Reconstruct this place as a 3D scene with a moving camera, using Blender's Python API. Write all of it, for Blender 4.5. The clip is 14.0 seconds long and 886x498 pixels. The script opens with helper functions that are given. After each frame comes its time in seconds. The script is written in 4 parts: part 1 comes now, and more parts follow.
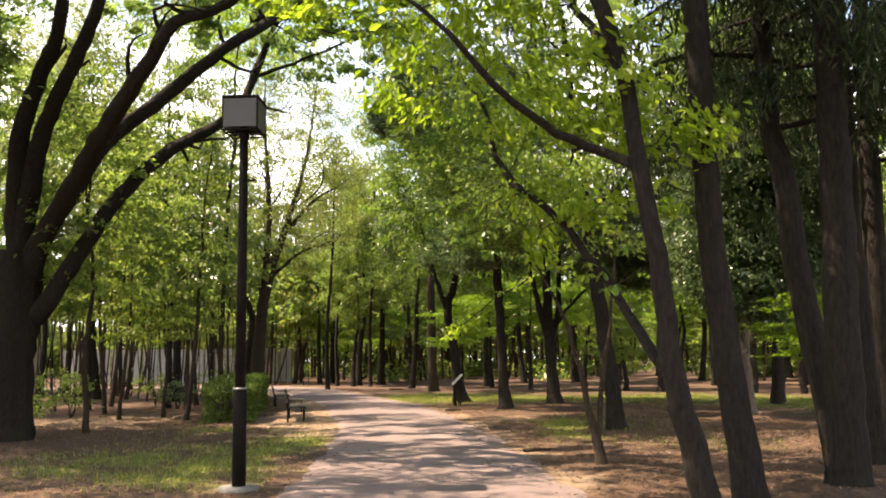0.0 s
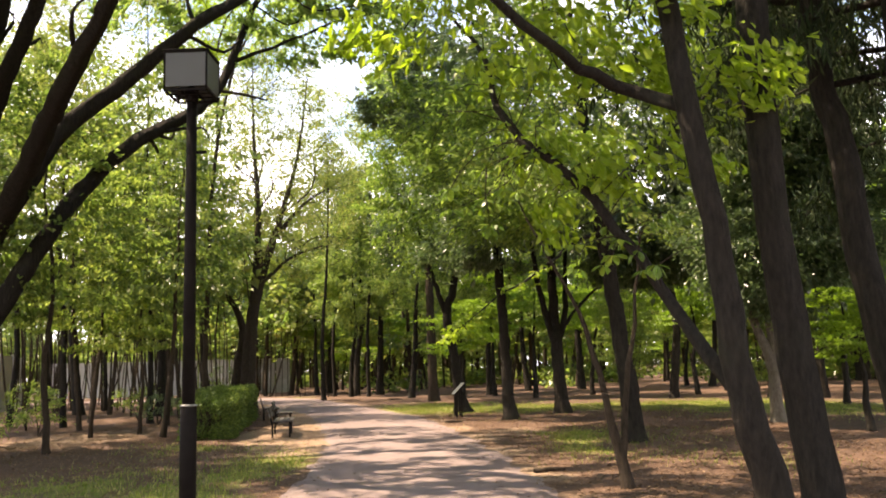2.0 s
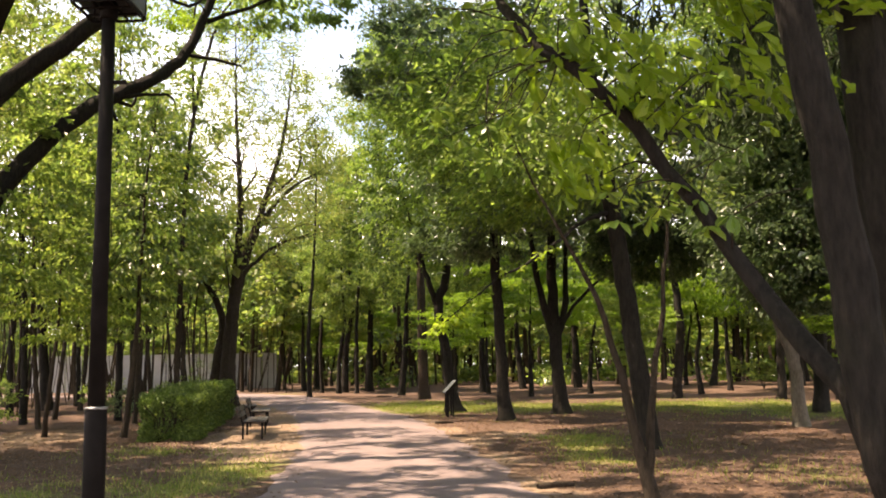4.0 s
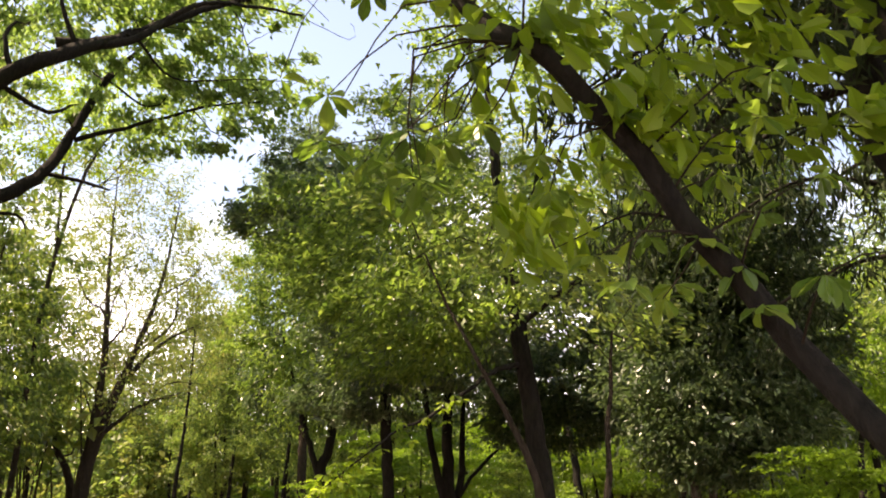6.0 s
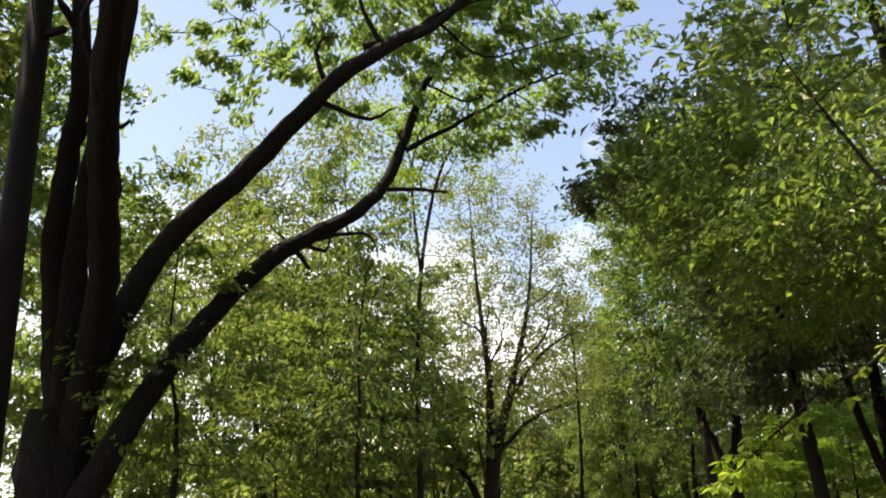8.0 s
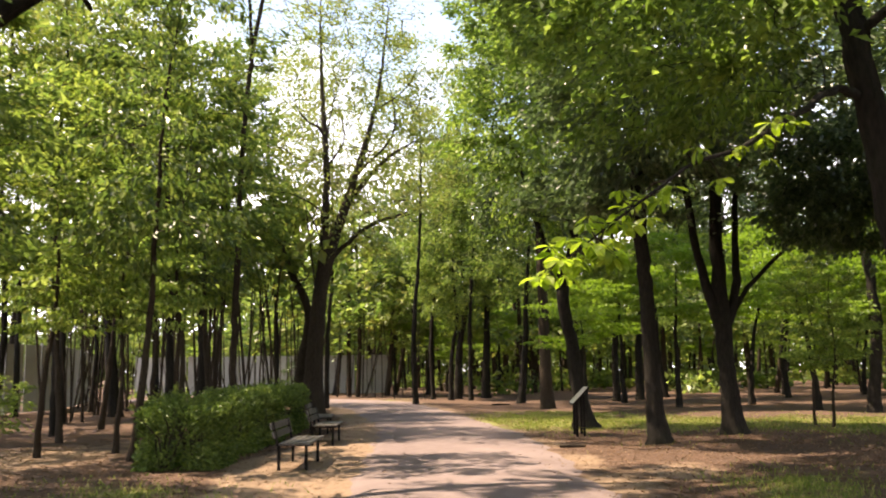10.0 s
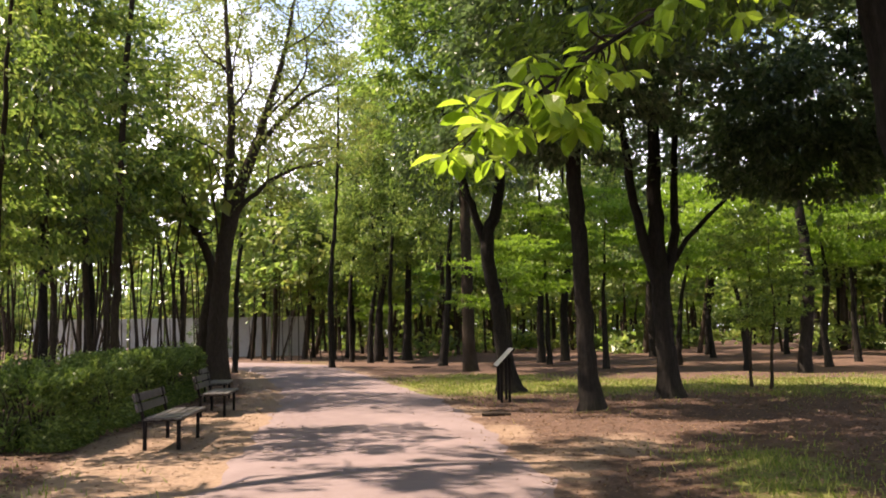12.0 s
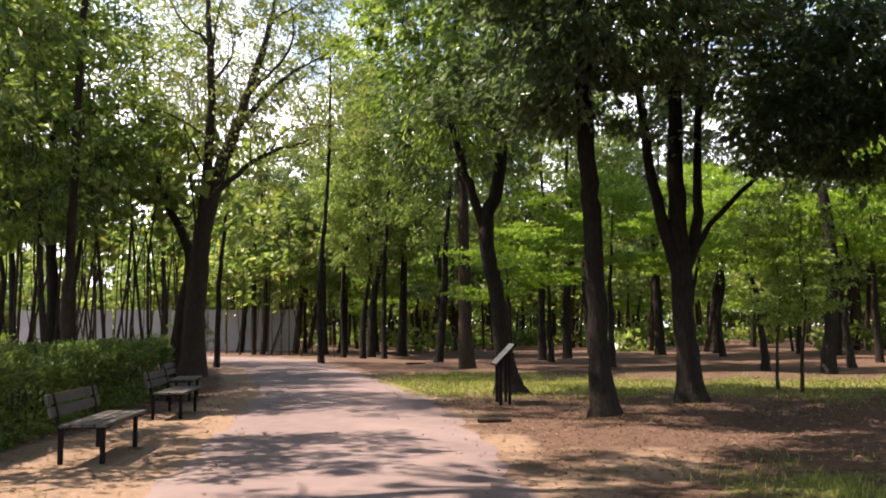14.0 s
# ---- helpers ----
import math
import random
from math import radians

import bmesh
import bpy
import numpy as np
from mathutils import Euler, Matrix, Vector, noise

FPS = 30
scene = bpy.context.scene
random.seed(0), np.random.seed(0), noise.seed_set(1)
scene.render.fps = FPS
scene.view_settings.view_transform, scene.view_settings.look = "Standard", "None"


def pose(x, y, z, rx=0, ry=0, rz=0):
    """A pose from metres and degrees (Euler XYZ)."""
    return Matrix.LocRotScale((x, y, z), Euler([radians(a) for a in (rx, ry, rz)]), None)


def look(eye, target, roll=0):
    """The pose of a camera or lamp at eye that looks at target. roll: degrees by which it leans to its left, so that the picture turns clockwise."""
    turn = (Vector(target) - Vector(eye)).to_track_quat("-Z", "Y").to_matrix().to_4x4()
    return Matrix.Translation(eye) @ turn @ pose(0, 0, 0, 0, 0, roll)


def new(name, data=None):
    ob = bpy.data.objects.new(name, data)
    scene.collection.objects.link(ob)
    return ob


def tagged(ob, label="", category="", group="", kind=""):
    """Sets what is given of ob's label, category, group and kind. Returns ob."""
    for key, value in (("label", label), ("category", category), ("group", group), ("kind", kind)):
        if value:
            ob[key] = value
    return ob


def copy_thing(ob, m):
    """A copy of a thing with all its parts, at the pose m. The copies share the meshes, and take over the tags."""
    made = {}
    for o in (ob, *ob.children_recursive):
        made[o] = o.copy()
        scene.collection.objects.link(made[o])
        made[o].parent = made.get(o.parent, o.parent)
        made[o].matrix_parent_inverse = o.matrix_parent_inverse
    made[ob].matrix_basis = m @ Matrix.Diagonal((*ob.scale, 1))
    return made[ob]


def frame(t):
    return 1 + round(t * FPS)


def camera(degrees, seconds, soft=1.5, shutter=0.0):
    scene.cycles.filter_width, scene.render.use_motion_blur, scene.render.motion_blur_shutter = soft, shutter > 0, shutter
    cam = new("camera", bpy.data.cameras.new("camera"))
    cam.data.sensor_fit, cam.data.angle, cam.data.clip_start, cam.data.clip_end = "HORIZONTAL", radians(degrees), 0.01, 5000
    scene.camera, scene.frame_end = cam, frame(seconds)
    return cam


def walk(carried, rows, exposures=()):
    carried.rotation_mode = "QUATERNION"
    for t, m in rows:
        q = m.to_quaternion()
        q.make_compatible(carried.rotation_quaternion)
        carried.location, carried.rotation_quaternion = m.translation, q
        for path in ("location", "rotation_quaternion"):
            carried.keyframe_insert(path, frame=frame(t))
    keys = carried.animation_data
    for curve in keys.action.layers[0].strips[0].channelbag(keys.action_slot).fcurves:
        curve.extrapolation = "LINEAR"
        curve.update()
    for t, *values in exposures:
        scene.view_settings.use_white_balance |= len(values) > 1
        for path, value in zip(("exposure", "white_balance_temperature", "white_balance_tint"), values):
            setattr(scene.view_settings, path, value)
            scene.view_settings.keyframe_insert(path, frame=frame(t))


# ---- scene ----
cam = camera(53.9, 14.0, soft=1.9, shutter=0.15)
# seconds, x, y, z, yaw, pitch, roll
PATH = [
    (0, 0, 0, 1.6, 3.74, 7.33, -0.81),
    (0.5, -0.008, 0.516, 1.597, 4.74, 7.44, -0.92),
    (1, -0.019, 1.036, 1.594, 4.63, 7.22, -0.97),
    (1.5, -0.031, 1.558, 1.591, 5.28, 7.75, -1.26),
    (2, -0.045, 2.083, 1.587, 3.77, 7.86, -1.65),
    (2.5, -0.062, 2.611, 1.584, 3.22, 8.48, -1.64),
    (2.7, -0.069, 2.823, 1.582, 2.89, 7.98, -1.83),
    (4.8, -0.166, 5.081, 1.562, 3.53, 7.61, -0.74),
    (5, -0.177, 5.299, 1.56, 1.83, 9.29, -0.64),
    (5.3, -0.194, 5.627, 1.557, -0.01, 12.31, -0.47),
    (5.5, -0.206, 5.846, 1.554, -0.73, 14.59, -0.7),
    (6, -0.237, 6.396, 1.548, -4.19, 18.79, -0.79),
    (6.5, -0.27, 6.949, 1.542, -3.7, 21.24, -1.92),
    (7, -0.304, 7.504, 1.535, 3.52, 24.04, -2.91),
    (7.5, -0.34, 8.062, 1.527, 12.69, 23.64, -3.66),
    (7.7, -0.355, 8.285, 1.524, 17.24, 22.41, -3.9),
    (8.4, -0.41, 9.07, 1.512, 22, 18, -3.2),
    (9.1, -0.465, 9.86, 1.5, 19.5, 12.5, -2.2),
    (9.8, -0.52, 10.646, 1.486, 13.87, 8.46, -1.23),
    (10, -0.536, 10.871, 1.482, 11.6, 8.1, -0.76),
    (10.5, -0.576, 11.434, 1.471, 6.29, 6.92, -1.23),
    (11, -0.616, 11.996, 1.46, 5.96, 5.46, -1.66),
    (11.5, -0.656, 12.555, 1.448, 5.25, 4.36, -1.41),
    (12, -0.694, 13.112, 1.436, 6.69, 5.58, -1.03),
    (12.5, -0.731, 13.665, 1.422, 5.68, 5.05, -0.61),
    (13, -0.766, 14.213, 1.409, 6.88, 4.34, -0.85),
    (13.5, -0.799, 14.755, 1.394, 6.83, 3.8, -0.42),
    (14, -0.828, 15.289, 1.379, 6.66, 5.32, -0.44),
]
# seconds, stops, white balance
EXPOSURE = [(0.0, 1.72, 8700, 18), (1.5, 1.72, 8800, 19), (2.5, 1.85, 8800, 19), (5.0, 1.7, 8900, 22), (5.6, 1.68, 9000, 22), (6.4, 1.32, 9200, 23), (7.6, 0.86, 7900, 18), (9.8, 1.55, 8500, 18), (10.9, 1.76, 8300, 20), (11.6, 1.55, 7900, 22), (14.0, 1.42, 7500, 24)]
walk(cam, [(t, pose(x, y, z, 0, 0, yaw) @ pose(0, 0, 0, 90 + pitch) @ pose(0, 0, 0, 0, 0, roll))
           for t, x, y, z, yaw, pitch, roll in PATH], EXPOSURE)

# ---- light: spring sun from the left, blue sky with white clouds low down ----
SUN_ELEVATION, SUN_AZIMUTH = 60.0, -86.0      # azimuth from +y, positive to +x
world = bpy.data.worlds.new("sky")
scene.world = world
world.use_nodes = True
wn = world.node_tree.nodes
sky = wn.new("ShaderNodeTexSky")
sky.sky_type, sky.sun_disc = "NISHITA", False
sky.sun_elevation, sky.sun_rotation = radians(SUN_ELEVATION), radians(SUN_AZIMUTH)
sky.air_density, sky.dust_density, sky.ozone_density = 1.0, 0.5, 1.0
wn["Background"].inputs["Strength"].default_value = 0.15
wl = world.node_tree.links
heaven = wn.new("ShaderNodeTexCoord").outputs["Generated"]
parts_of = wn.new("ShaderNodeSeparateXYZ")
wl.new(heaven, parts_of.inputs[0])
puffs = wn.new("ShaderNodeTexNoise")
puffs.inputs["Scale"].default_value, puffs.inputs["Detail"].default_value, puffs.inputs["Roughness"].default_value = 3.2, 6.0, 0.55
wl.new(heaven, puffs.inputs["Vector"])
low = wn.new("ShaderNodeMapRange")          # clouds thin out upwards
low.inputs["From Min"].default_value, low.inputs["From Max"].default_value = 0.15, 0.50
low.inputs["To Min"].default_value, low.inputs["To Max"].default_value = 0.26, -0.14
wl.new(parts_of.outputs["Z"], low.inputs["Value"])
amount = wn.new("ShaderNodeMath")
amount.operation = "ADD"
wl.new(puffs.outputs["Fac"], amount.inputs[0])
wl.new(low.outputs[0], amount.inputs[1])
veil = wn.new("ShaderNodeMapRange")
veil.inputs["From Min"].default_value, veil.inputs["From Max"].default_value = 0.50, 0.78
wl.new(amount.outputs[0], veil.inputs["Value"])
clouds = wn.new("ShaderNodeMix")
clouds.data_type = "RGBA"
wl.new(veil.outputs[0], clouds.inputs[0])
wl.new(sky.outputs[0], clouds.inputs[6])
clouds.inputs[7].default_value = (9.5, 10.6, 13.0, 1)
wl.new(clouds.outputs[2], wn["Background"].inputs["Color"])
sun = new("sun", bpy.data.lights.new("sun", "SUN"))
sun.data.energy, sun.data.angle, sun.data.color = 5.0, radians(0.53), (1.0, 0.94, 0.84)
el, az = radians(SUN_ELEVATION), radians(SUN_AZIMUTH)
sun_way = Vector((math.sin(az) * math.cos(el), math.cos(az) * math.cos(el), math.sin(el)))
sun.matrix_world = look(sun_way * 60, (0, 0, 0))

# ---- materials ----
def nodes_of(name):
    m = bpy.data.materials.new(name)
    m.use_nodes = True
    t = m.node_tree
    return m, t, t.nodes["Principled BSDF"]


def ramp(t, stops, fac):
    r = t.nodes.new("ShaderNodeValToRGB")
    els = r.color_ramp.elements
    while len(els) < len(stops):
        els.new(0.5)
    for e, (p, c) in zip(els, stops):
        e.position, e.color = p, (*c, 1)
    t.links.new(fac, r.inputs[0])
    return r.outputs[0]


def noise_tex(t, scale, detail=4.0, rough=0.55, vector=None, stretch=None):
    n = t.nodes.new("ShaderNodeTexNoise")
    n.inputs["Scale"].default_value, n.inputs["Detail"].default_value, n.inputs["Roughness"].default_value = scale, detail, rough
    if vector is None:
        vector = t.nodes.new("ShaderNodeTexCoord").outputs["Object"]
    if stretch:
        mp = t.nodes.new("ShaderNodeMapping")
        mp.inputs["Scale"].default_value = stretch
        t.links.new(vector, mp.inputs["Vector"])
        vector = mp.outputs[0]
    t.links.new(vector, n.inputs["Vector"])
    return n.outputs["Fac"]


def blend(t, fac, a, b, mode="MIX"):
    m = t.nodes.new("ShaderNodeMix")
    m.data_type, m.blend_type = "RGBA", mode
    for sock, v in ((m.inputs[0], fac), (m.inputs[6], a), (m.inputs[7], b)):
        if isinstance(v, (int, float)):
            sock.default_value = v
        elif isinstance(v, tuple):
            sock.default_value = (*v, 1)
        else:
            t.links.new(v, sock)
    return m.outputs[2]


def bump(t, b, height, strength, distance):
    n = t.nodes.new("ShaderNodeBump")
    n.inputs["Strength"].default_value, n.inputs["Distance"].default_value = strength, distance
    t.links.new(height, n.inputs["Height"])
    t.links.new(n.outputs[0], b.inputs["Normal"])


def bark(name, dark, light, scale=1.0, moss=(0.06, 0.07, 0.03)):
    m, t, b = nodes_of(name)
    fine = noise_tex(t, 17 * scale, 7, 0.7, stretch=(1.5, 1.5, 0.34))
    broad = noise_tex(t, 1.3 * scale, 3)
    col = ramp(t, ((0.3, dark), (0.7, light)), fine)
    col = blend(t, ramp(t, ((0.55, (0, 0, 0)), (0.8, (0.7, 0.7, 0.7))), broad), col, moss)
    t.links.new(col, b.inputs["Base Color"])
    b.inputs["Roughness"].default_value = 0.9
    b.inputs["Specular IOR Level"].default_value = 0.12
    bump(t, b, fine, 1.0, 0.04)
    return m


def leafy(name, c0, c1, c2, passing=0.5, gloss=0.45, spec=0.4):
    """Thin leaves: part of the light goes through them."""
    m, t, b = nodes_of(name)
    geo = t.nodes.new("ShaderNodeNewGeometry")
    info = t.nodes.new("ShaderNodeObjectInfo")
    add = t.nodes.new("ShaderNodeMath")
    add.operation = "ADD"
    t.links.new(geo.outputs["Random Per Island"], add.inputs[0])
    t.links.new(info.outputs["Random"], add.inputs[1])
    frac = t.nodes.new("ShaderNodeMath")
    frac.operation = "FRACT"
    t.links.new(add.outputs[0], frac.inputs[0])
    col = ramp(t, ((0.0, c0), (0.55, c1), (1.0, c2)), frac.outputs[0])
    t.links.new(col, b.inputs["Base Color"])
    b.inputs["Roughness"].default_value = gloss
    b.inputs["Specular IOR Level"].default_value = spec
    tr = t.nodes.new("ShaderNodeBsdfTranslucent")
    t.links.new(blend(t, 1.0, col, (1.12, 1.15, 0.85), "MULTIPLY"), tr.inputs["Color"])
    mix = t.nodes.new("ShaderNodeMixShader")
    mix.inputs[0].default_value = passing
    t.links.new(b.outputs[0], mix.inputs[1])
    t.links.new(tr.outputs[0], mix.inputs[2])
    t.links.new(mix.outputs[0], t.nodes["Material Output"].inputs["Surface"])
    return m


def painted(name, colour, rough=0.5, metal=0.0, var=0.25, scale=6.0):
    m, t, b = nodes_of(name)
    n = noise_tex(t, scale, 5, 0.6)
    lo, hi = tuple(c * (1 - var) for c in colour), tuple(min(1, c * (1 + var)) for c in colour)
    t.links.new(ramp(t, ((0.3, lo), (0.7, hi)), n), b.inputs["Base Color"])
    b.inputs["Roughness"].default_value, b.inputs["Metallic"].default_value = rough, metal
    bump(t, b, noise_tex(t, scale * 12, 3), 0.15, 0.004)
    return m


BARK_DARK = bark("dark_bark", (0.009, 0.008, 0.0065), (0.032, 0.027, 0.022), 1.0, (0.025, 0.028, 0.016))
BARK_BROWN = bark("brown_bark", (0.02, 0.015, 0.011), (0.062, 0.046, 0.033), 1.0, (0.05, 0.05, 0.03))
BARK_GREY = bark("grey_bark", (0.07, 0.06, 0.045), (0.20, 0.17, 0.13), 1.4)
LEAF_LIME = leafy("young_lime_leaves", (0.14, 0.23, 0.022), (0.22, 0.34, 0.03), (0.33, 0.44, 0.06), 0.68, 0.38, 0.5)
LEAF_OAK = leafy("pale_young_oak_leaves", (0.12, 0.20, 0.05), (0.19, 0.30, 0.08), (0.31, 0.41, 0.15), 0.62, 0.4, 0.5)
LEAF_MID = leafy("mid_green_leaves", (0.084, 0.145, 0.036), (0.165, 0.25, 0.058), (0.30, 0.37, 0.11), 0.64, 0.35, 0.6)
LEAF_FRESH = leafy("fresh_green_leaves", (0.08, 0.145, 0.03), (0.15, 0.24, 0.05), (0.27, 0.37, 0.085), 0.64, 0.35, 0.6)
LEAF_DEEP = leafy("deep_green_leaves", (0.058, 0.105, 0.03), (0.11, 0.175, 0.046), (0.24, 0.30, 0.085), 0.55, 0.3, 0.7)
LEAF_BIG = leafy("large_young_leaves", (0.08, 0.155, 0.028), (0.14, 0.24, 0.038), (0.24, 0.34, 0.06), 0.55, 0.35, 0.5)
LEAF_DARK = leafy("dark_evergreen_leaves", (0.042, 0.075, 0.032), (0.08, 0.132, 0.055), (0.15, 0.21, 0.095), 0.5, 0.32, 0.8)
LEAF_OLIVE = leafy("olive_spring_leaves", (0.13, 0.165, 0.04), (0.18, 0.25, 0.055), (0.29, 0.29, 0.09), 0.55)
LEAF_YELLOW = leafy("yellow_green_young_leaves", (0.092, 0.152, 0.032), (0.17, 0.245, 0.05), (0.30, 0.355, 0.09), 0.62)
LEAF_MAPLE = leafy("maple_leaves", (0.12, 0.21, 0.025), (0.17, 0.29, 0.03), (0.22, 0.34, 0.05), 0.6)
NEEDLE = leafy("cedar_needles", (0.016, 0.028, 0.013), (0.028, 0.046, 0.02), (0.05, 0.07, 0.03), 0.25, 0.7, 0.15)
HEDGE_LEAF = leafy("hedge_leaves", (0.05, 0.09, 0.018), (0.095, 0.155, 0.03), (0.19, 0.26, 0.06), 0.4)
GRASS = leafy("grass_blades", (0.09, 0.14, 0.028), (0.17, 0.22, 0.045), (0.36, 0.34, 0.13), 0.45, 0.6, 0.2)
LITTER = leafy("dry_leaves", (0.085, 0.048, 0.03), (0.15, 0.09, 0.055), (0.29, 0.20, 0.13), 0.1, 0.8, 0.15)

# bare soil under dry leaves, turning to grass where the cover is high
GROUND, gt, gb = nodes_of("woodland_ground")
att = gt.nodes.new("ShaderNodeAttribute")
att.attribute_name = "grass_cover"
g_fine, g_mid = noise_tex(gt, 14, 6, 0.7), noise_tex(gt, 2.2, 4)
soil = ramp(gt, ((0.25, (0.030, 0.020, 0.015)), (0.5, (0.082, 0.052, 0.038)), (0.78, (0.19, 0.128, 0.092))), g_fine)
flakes = gt.nodes.new("ShaderNodeTexVoronoi")
flakes.inputs["Scale"].default_value = 22
gt.links.new(gt.nodes.new("ShaderNodeTexCoord").outputs["Object"], flakes.inputs["Vector"])
flake_col = ramp(gt, ((0.0, (0.026, 0.017, 0.013)), (0.5, (0.078, 0.046, 0.032)), (0.85, (0.135, 0.085, 0.06)), (1.0, (0.28, 0.20, 0.14))), flakes.outputs["Color"])
soil = blend(gt, 0.6, soil, flake_col)
soil = blend(gt, ramp(gt, ((0.4, (0, 0, 0)), (0.65, (0.55, 0.55, 0.55)))  , g_mid), soil, (0.125, 0.074, 0.052))
turf = ramp(gt, ((0.3, (0.07, 0.085, 0.022)), (0.55, (0.155, 0.165, 0.045)), (0.8, (0.32, 0.29, 0.115))), g_fine)
mixer = gt.nodes.new("ShaderNodeMath")
mixer.operation = "MULTIPLY_ADD"
gt.links.new(g_mid, mixer.inputs[0])
mixer.inputs[1].default_value = 0.9
gt.links.new(att.outputs["Fac"], mixer.inputs[2])
cover = ramp(gt, ((0.72, (0, 0, 0)), (0.98, (1, 1, 1))), mixer.outputs[0])
sand_at = gt.nodes.new("ShaderNodeAttribute")
sand_at.attribute_name = "sand_and_sun"
sand_mix = gt.nodes.new("ShaderNodeMath")
sand_mix.operation = "MULTIPLY_ADD"
gt.links.new(g_mid, sand_mix.inputs[0])
sand_mix.inputs[1].default_value = 0.8
gt.links.new(sand_at.outputs["Fac"], sand_mix.inputs[2])
sand_col = ramp(gt, ((0.3, (0.15, 0.1, 0.068)), (0.7, (0.31, 0.222, 0.155))), g_fine)
soil = blend(gt, ramp(gt, ((0.7, (0, 0, 0)), (1.15 / 1.2, (0.85, 0.85, 0.85))), sand_mix.outputs[0]), soil, sand_col)
gt.links.new(blend(gt, cover, soil, turf), gb.inputs["Base Color"])
gb.inputs["Roughness"].default_value, gb.inputs["Specular IOR Level"].default_value = 0.95, 0.15
bump(gt, gb, g_fine, 0.8, 0.03)

# worn pinkish asphalt with fine chippings, stains and paler trodden middle
ASPHALT, at, ab = nodes_of("worn_pinkish_asphalt")
a_grain, a_stain, a_wide = noise_tex(at, 160, 3, 0.7), noise_tex(at, 3.5, 6, 0.65), noise_tex(at, 0.5, 3)
acol = ramp(at, ((0.3, (0.115, 0.086, 0.082)), (0.7, (0.235, 0.183, 0.176))), a_grain)
acol = blend(at, ramp(at, ((0.35, (0.75, 0.75, 0.75)), (0.6, (0, 0, 0))), a_stain), acol, (0.135, 0.10, 0.094))
acol = blend(at, ramp(at, ((0.45, (0, 0, 0)), (0.7, (0.5, 0.5, 0.5))), a_wide), acol, (0.24, 0.186, 0.178))
at.links.new(acol, ab.inputs["Base Color"])
ab.inputs["Roughness"].default_value, ab.inputs["Specular IOR Level"].default_value = 0.9, 0.2
bump(at, ab, a_grain, 0.5, 0.004)

POST_PAINT = painted("dark_brown_paint", (0.010, 0.008, 0.007), 0.7, 0.0, 0.35)
POST_PAINT.node_tree.nodes["Principled BSDF"].inputs["Specular IOR Level"].default_value = 0.08
STEEL = painted("pale_worn_steel", (0.26, 0.25, 0.24), 0.45, 0.7)
CONCRETE = painted("weathered_concrete", (0.16, 0.15, 0.135), 0.9, 0.0, 0.25, 9)
SLAT_WOOD = painted("weathered_dark_slats", (0.05, 0.044, 0.038), 0.6, 0.0, 0.4, 5)
PANEL_FACE = painted("sun_bleached_sign_face", (0.27, 0.26, 0.23), 0.45, 0.0, 0.12, 3)
PANEL_INK = painted("faded_sign_print", (0.16, 0.17, 0.15), 0.5)
FENCE_PAINT = painted("pale_grey_fence_sheet", (0.36, 0.35, 0.32), 0.6, 0.0, 0.15, 0.8)
MILK, mt, mb = nodes_of("milky_lamp_acrylic")
mb.inputs["Base Color"].default_value = (0.15, 0.155, 0.15, 1)
mb.inputs["Roughness"].default_value = 0.35
m_tr = mt.nodes.new("ShaderNodeBsdfTranslucent")
m_tr.inputs["Color"].default_value = (0.15, 0.155, 0.15, 1)
m_mix = mt.nodes.new("ShaderNodeMixShader")
m_mix.inputs[0].default_value = 0.35
mt.links.new(mb.outputs[0], m_mix.inputs[1])
mt.links.new(m_tr.outputs[0], m_mix.inputs[2])
mt.links.new(m_mix.outputs[0], mt.nodes["Material Output"].inputs["Surface"])

# ---- mesh helpers ----
def mesh_from(name, verts, faces, material, smooth=False):
    """A mesh from an array of places and an array of faces with equally many corners."""
    verts, faces = np.asarray(verts, dtype=np.float32), np.asarray(faces, dtype=np.int32)
    me = bpy.data.meshes.new(name)
    n, k = faces.shape
    me.vertices.add(len(verts))
    me.vertices.foreach_set("co", verts.ravel())
    me.loops.add(n * k)
    me.loops.foreach_set("vertex_index", faces.ravel())
    me.polygons.add(n)
    me.polygons.foreach_set("loop_start", np.arange(0, n * k, k, dtype=np.int32))
    me.polygons.foreach_set("use_smooth", np.full(n, smooth))
    me.materials.append(material)
    me.update(calc_edges=True)
    return me


def child(name, data, parent, label=""):
    ob = new(name, data)
    ob.parent = parent
    if label:
        tagged(ob, label)
    return ob


def part(name, bm, material, parent, label=""):
    me = bpy.data.meshes.new(name)
    bm.to_mesh(me)
    bm.free()
    me.materials.append(material)
    return child(name, me, parent, label)


def thing(name, at, label, category, group="", kind="", turn=0.0):
    ob = new(name)
    ob.empty_display_size = 0.2
    ob.matrix_basis = pose(*at, 0, 0, turn)
    return tagged(ob, label, category, group, kind)


def joined(pieces):
    vs, fs, k = [], [], 0
    for v, f in pieces:
        vs.append(v)
        fs.append(f + k)
        k += len(v)
    return np.concatenate(vs), np.concatenate(fs)


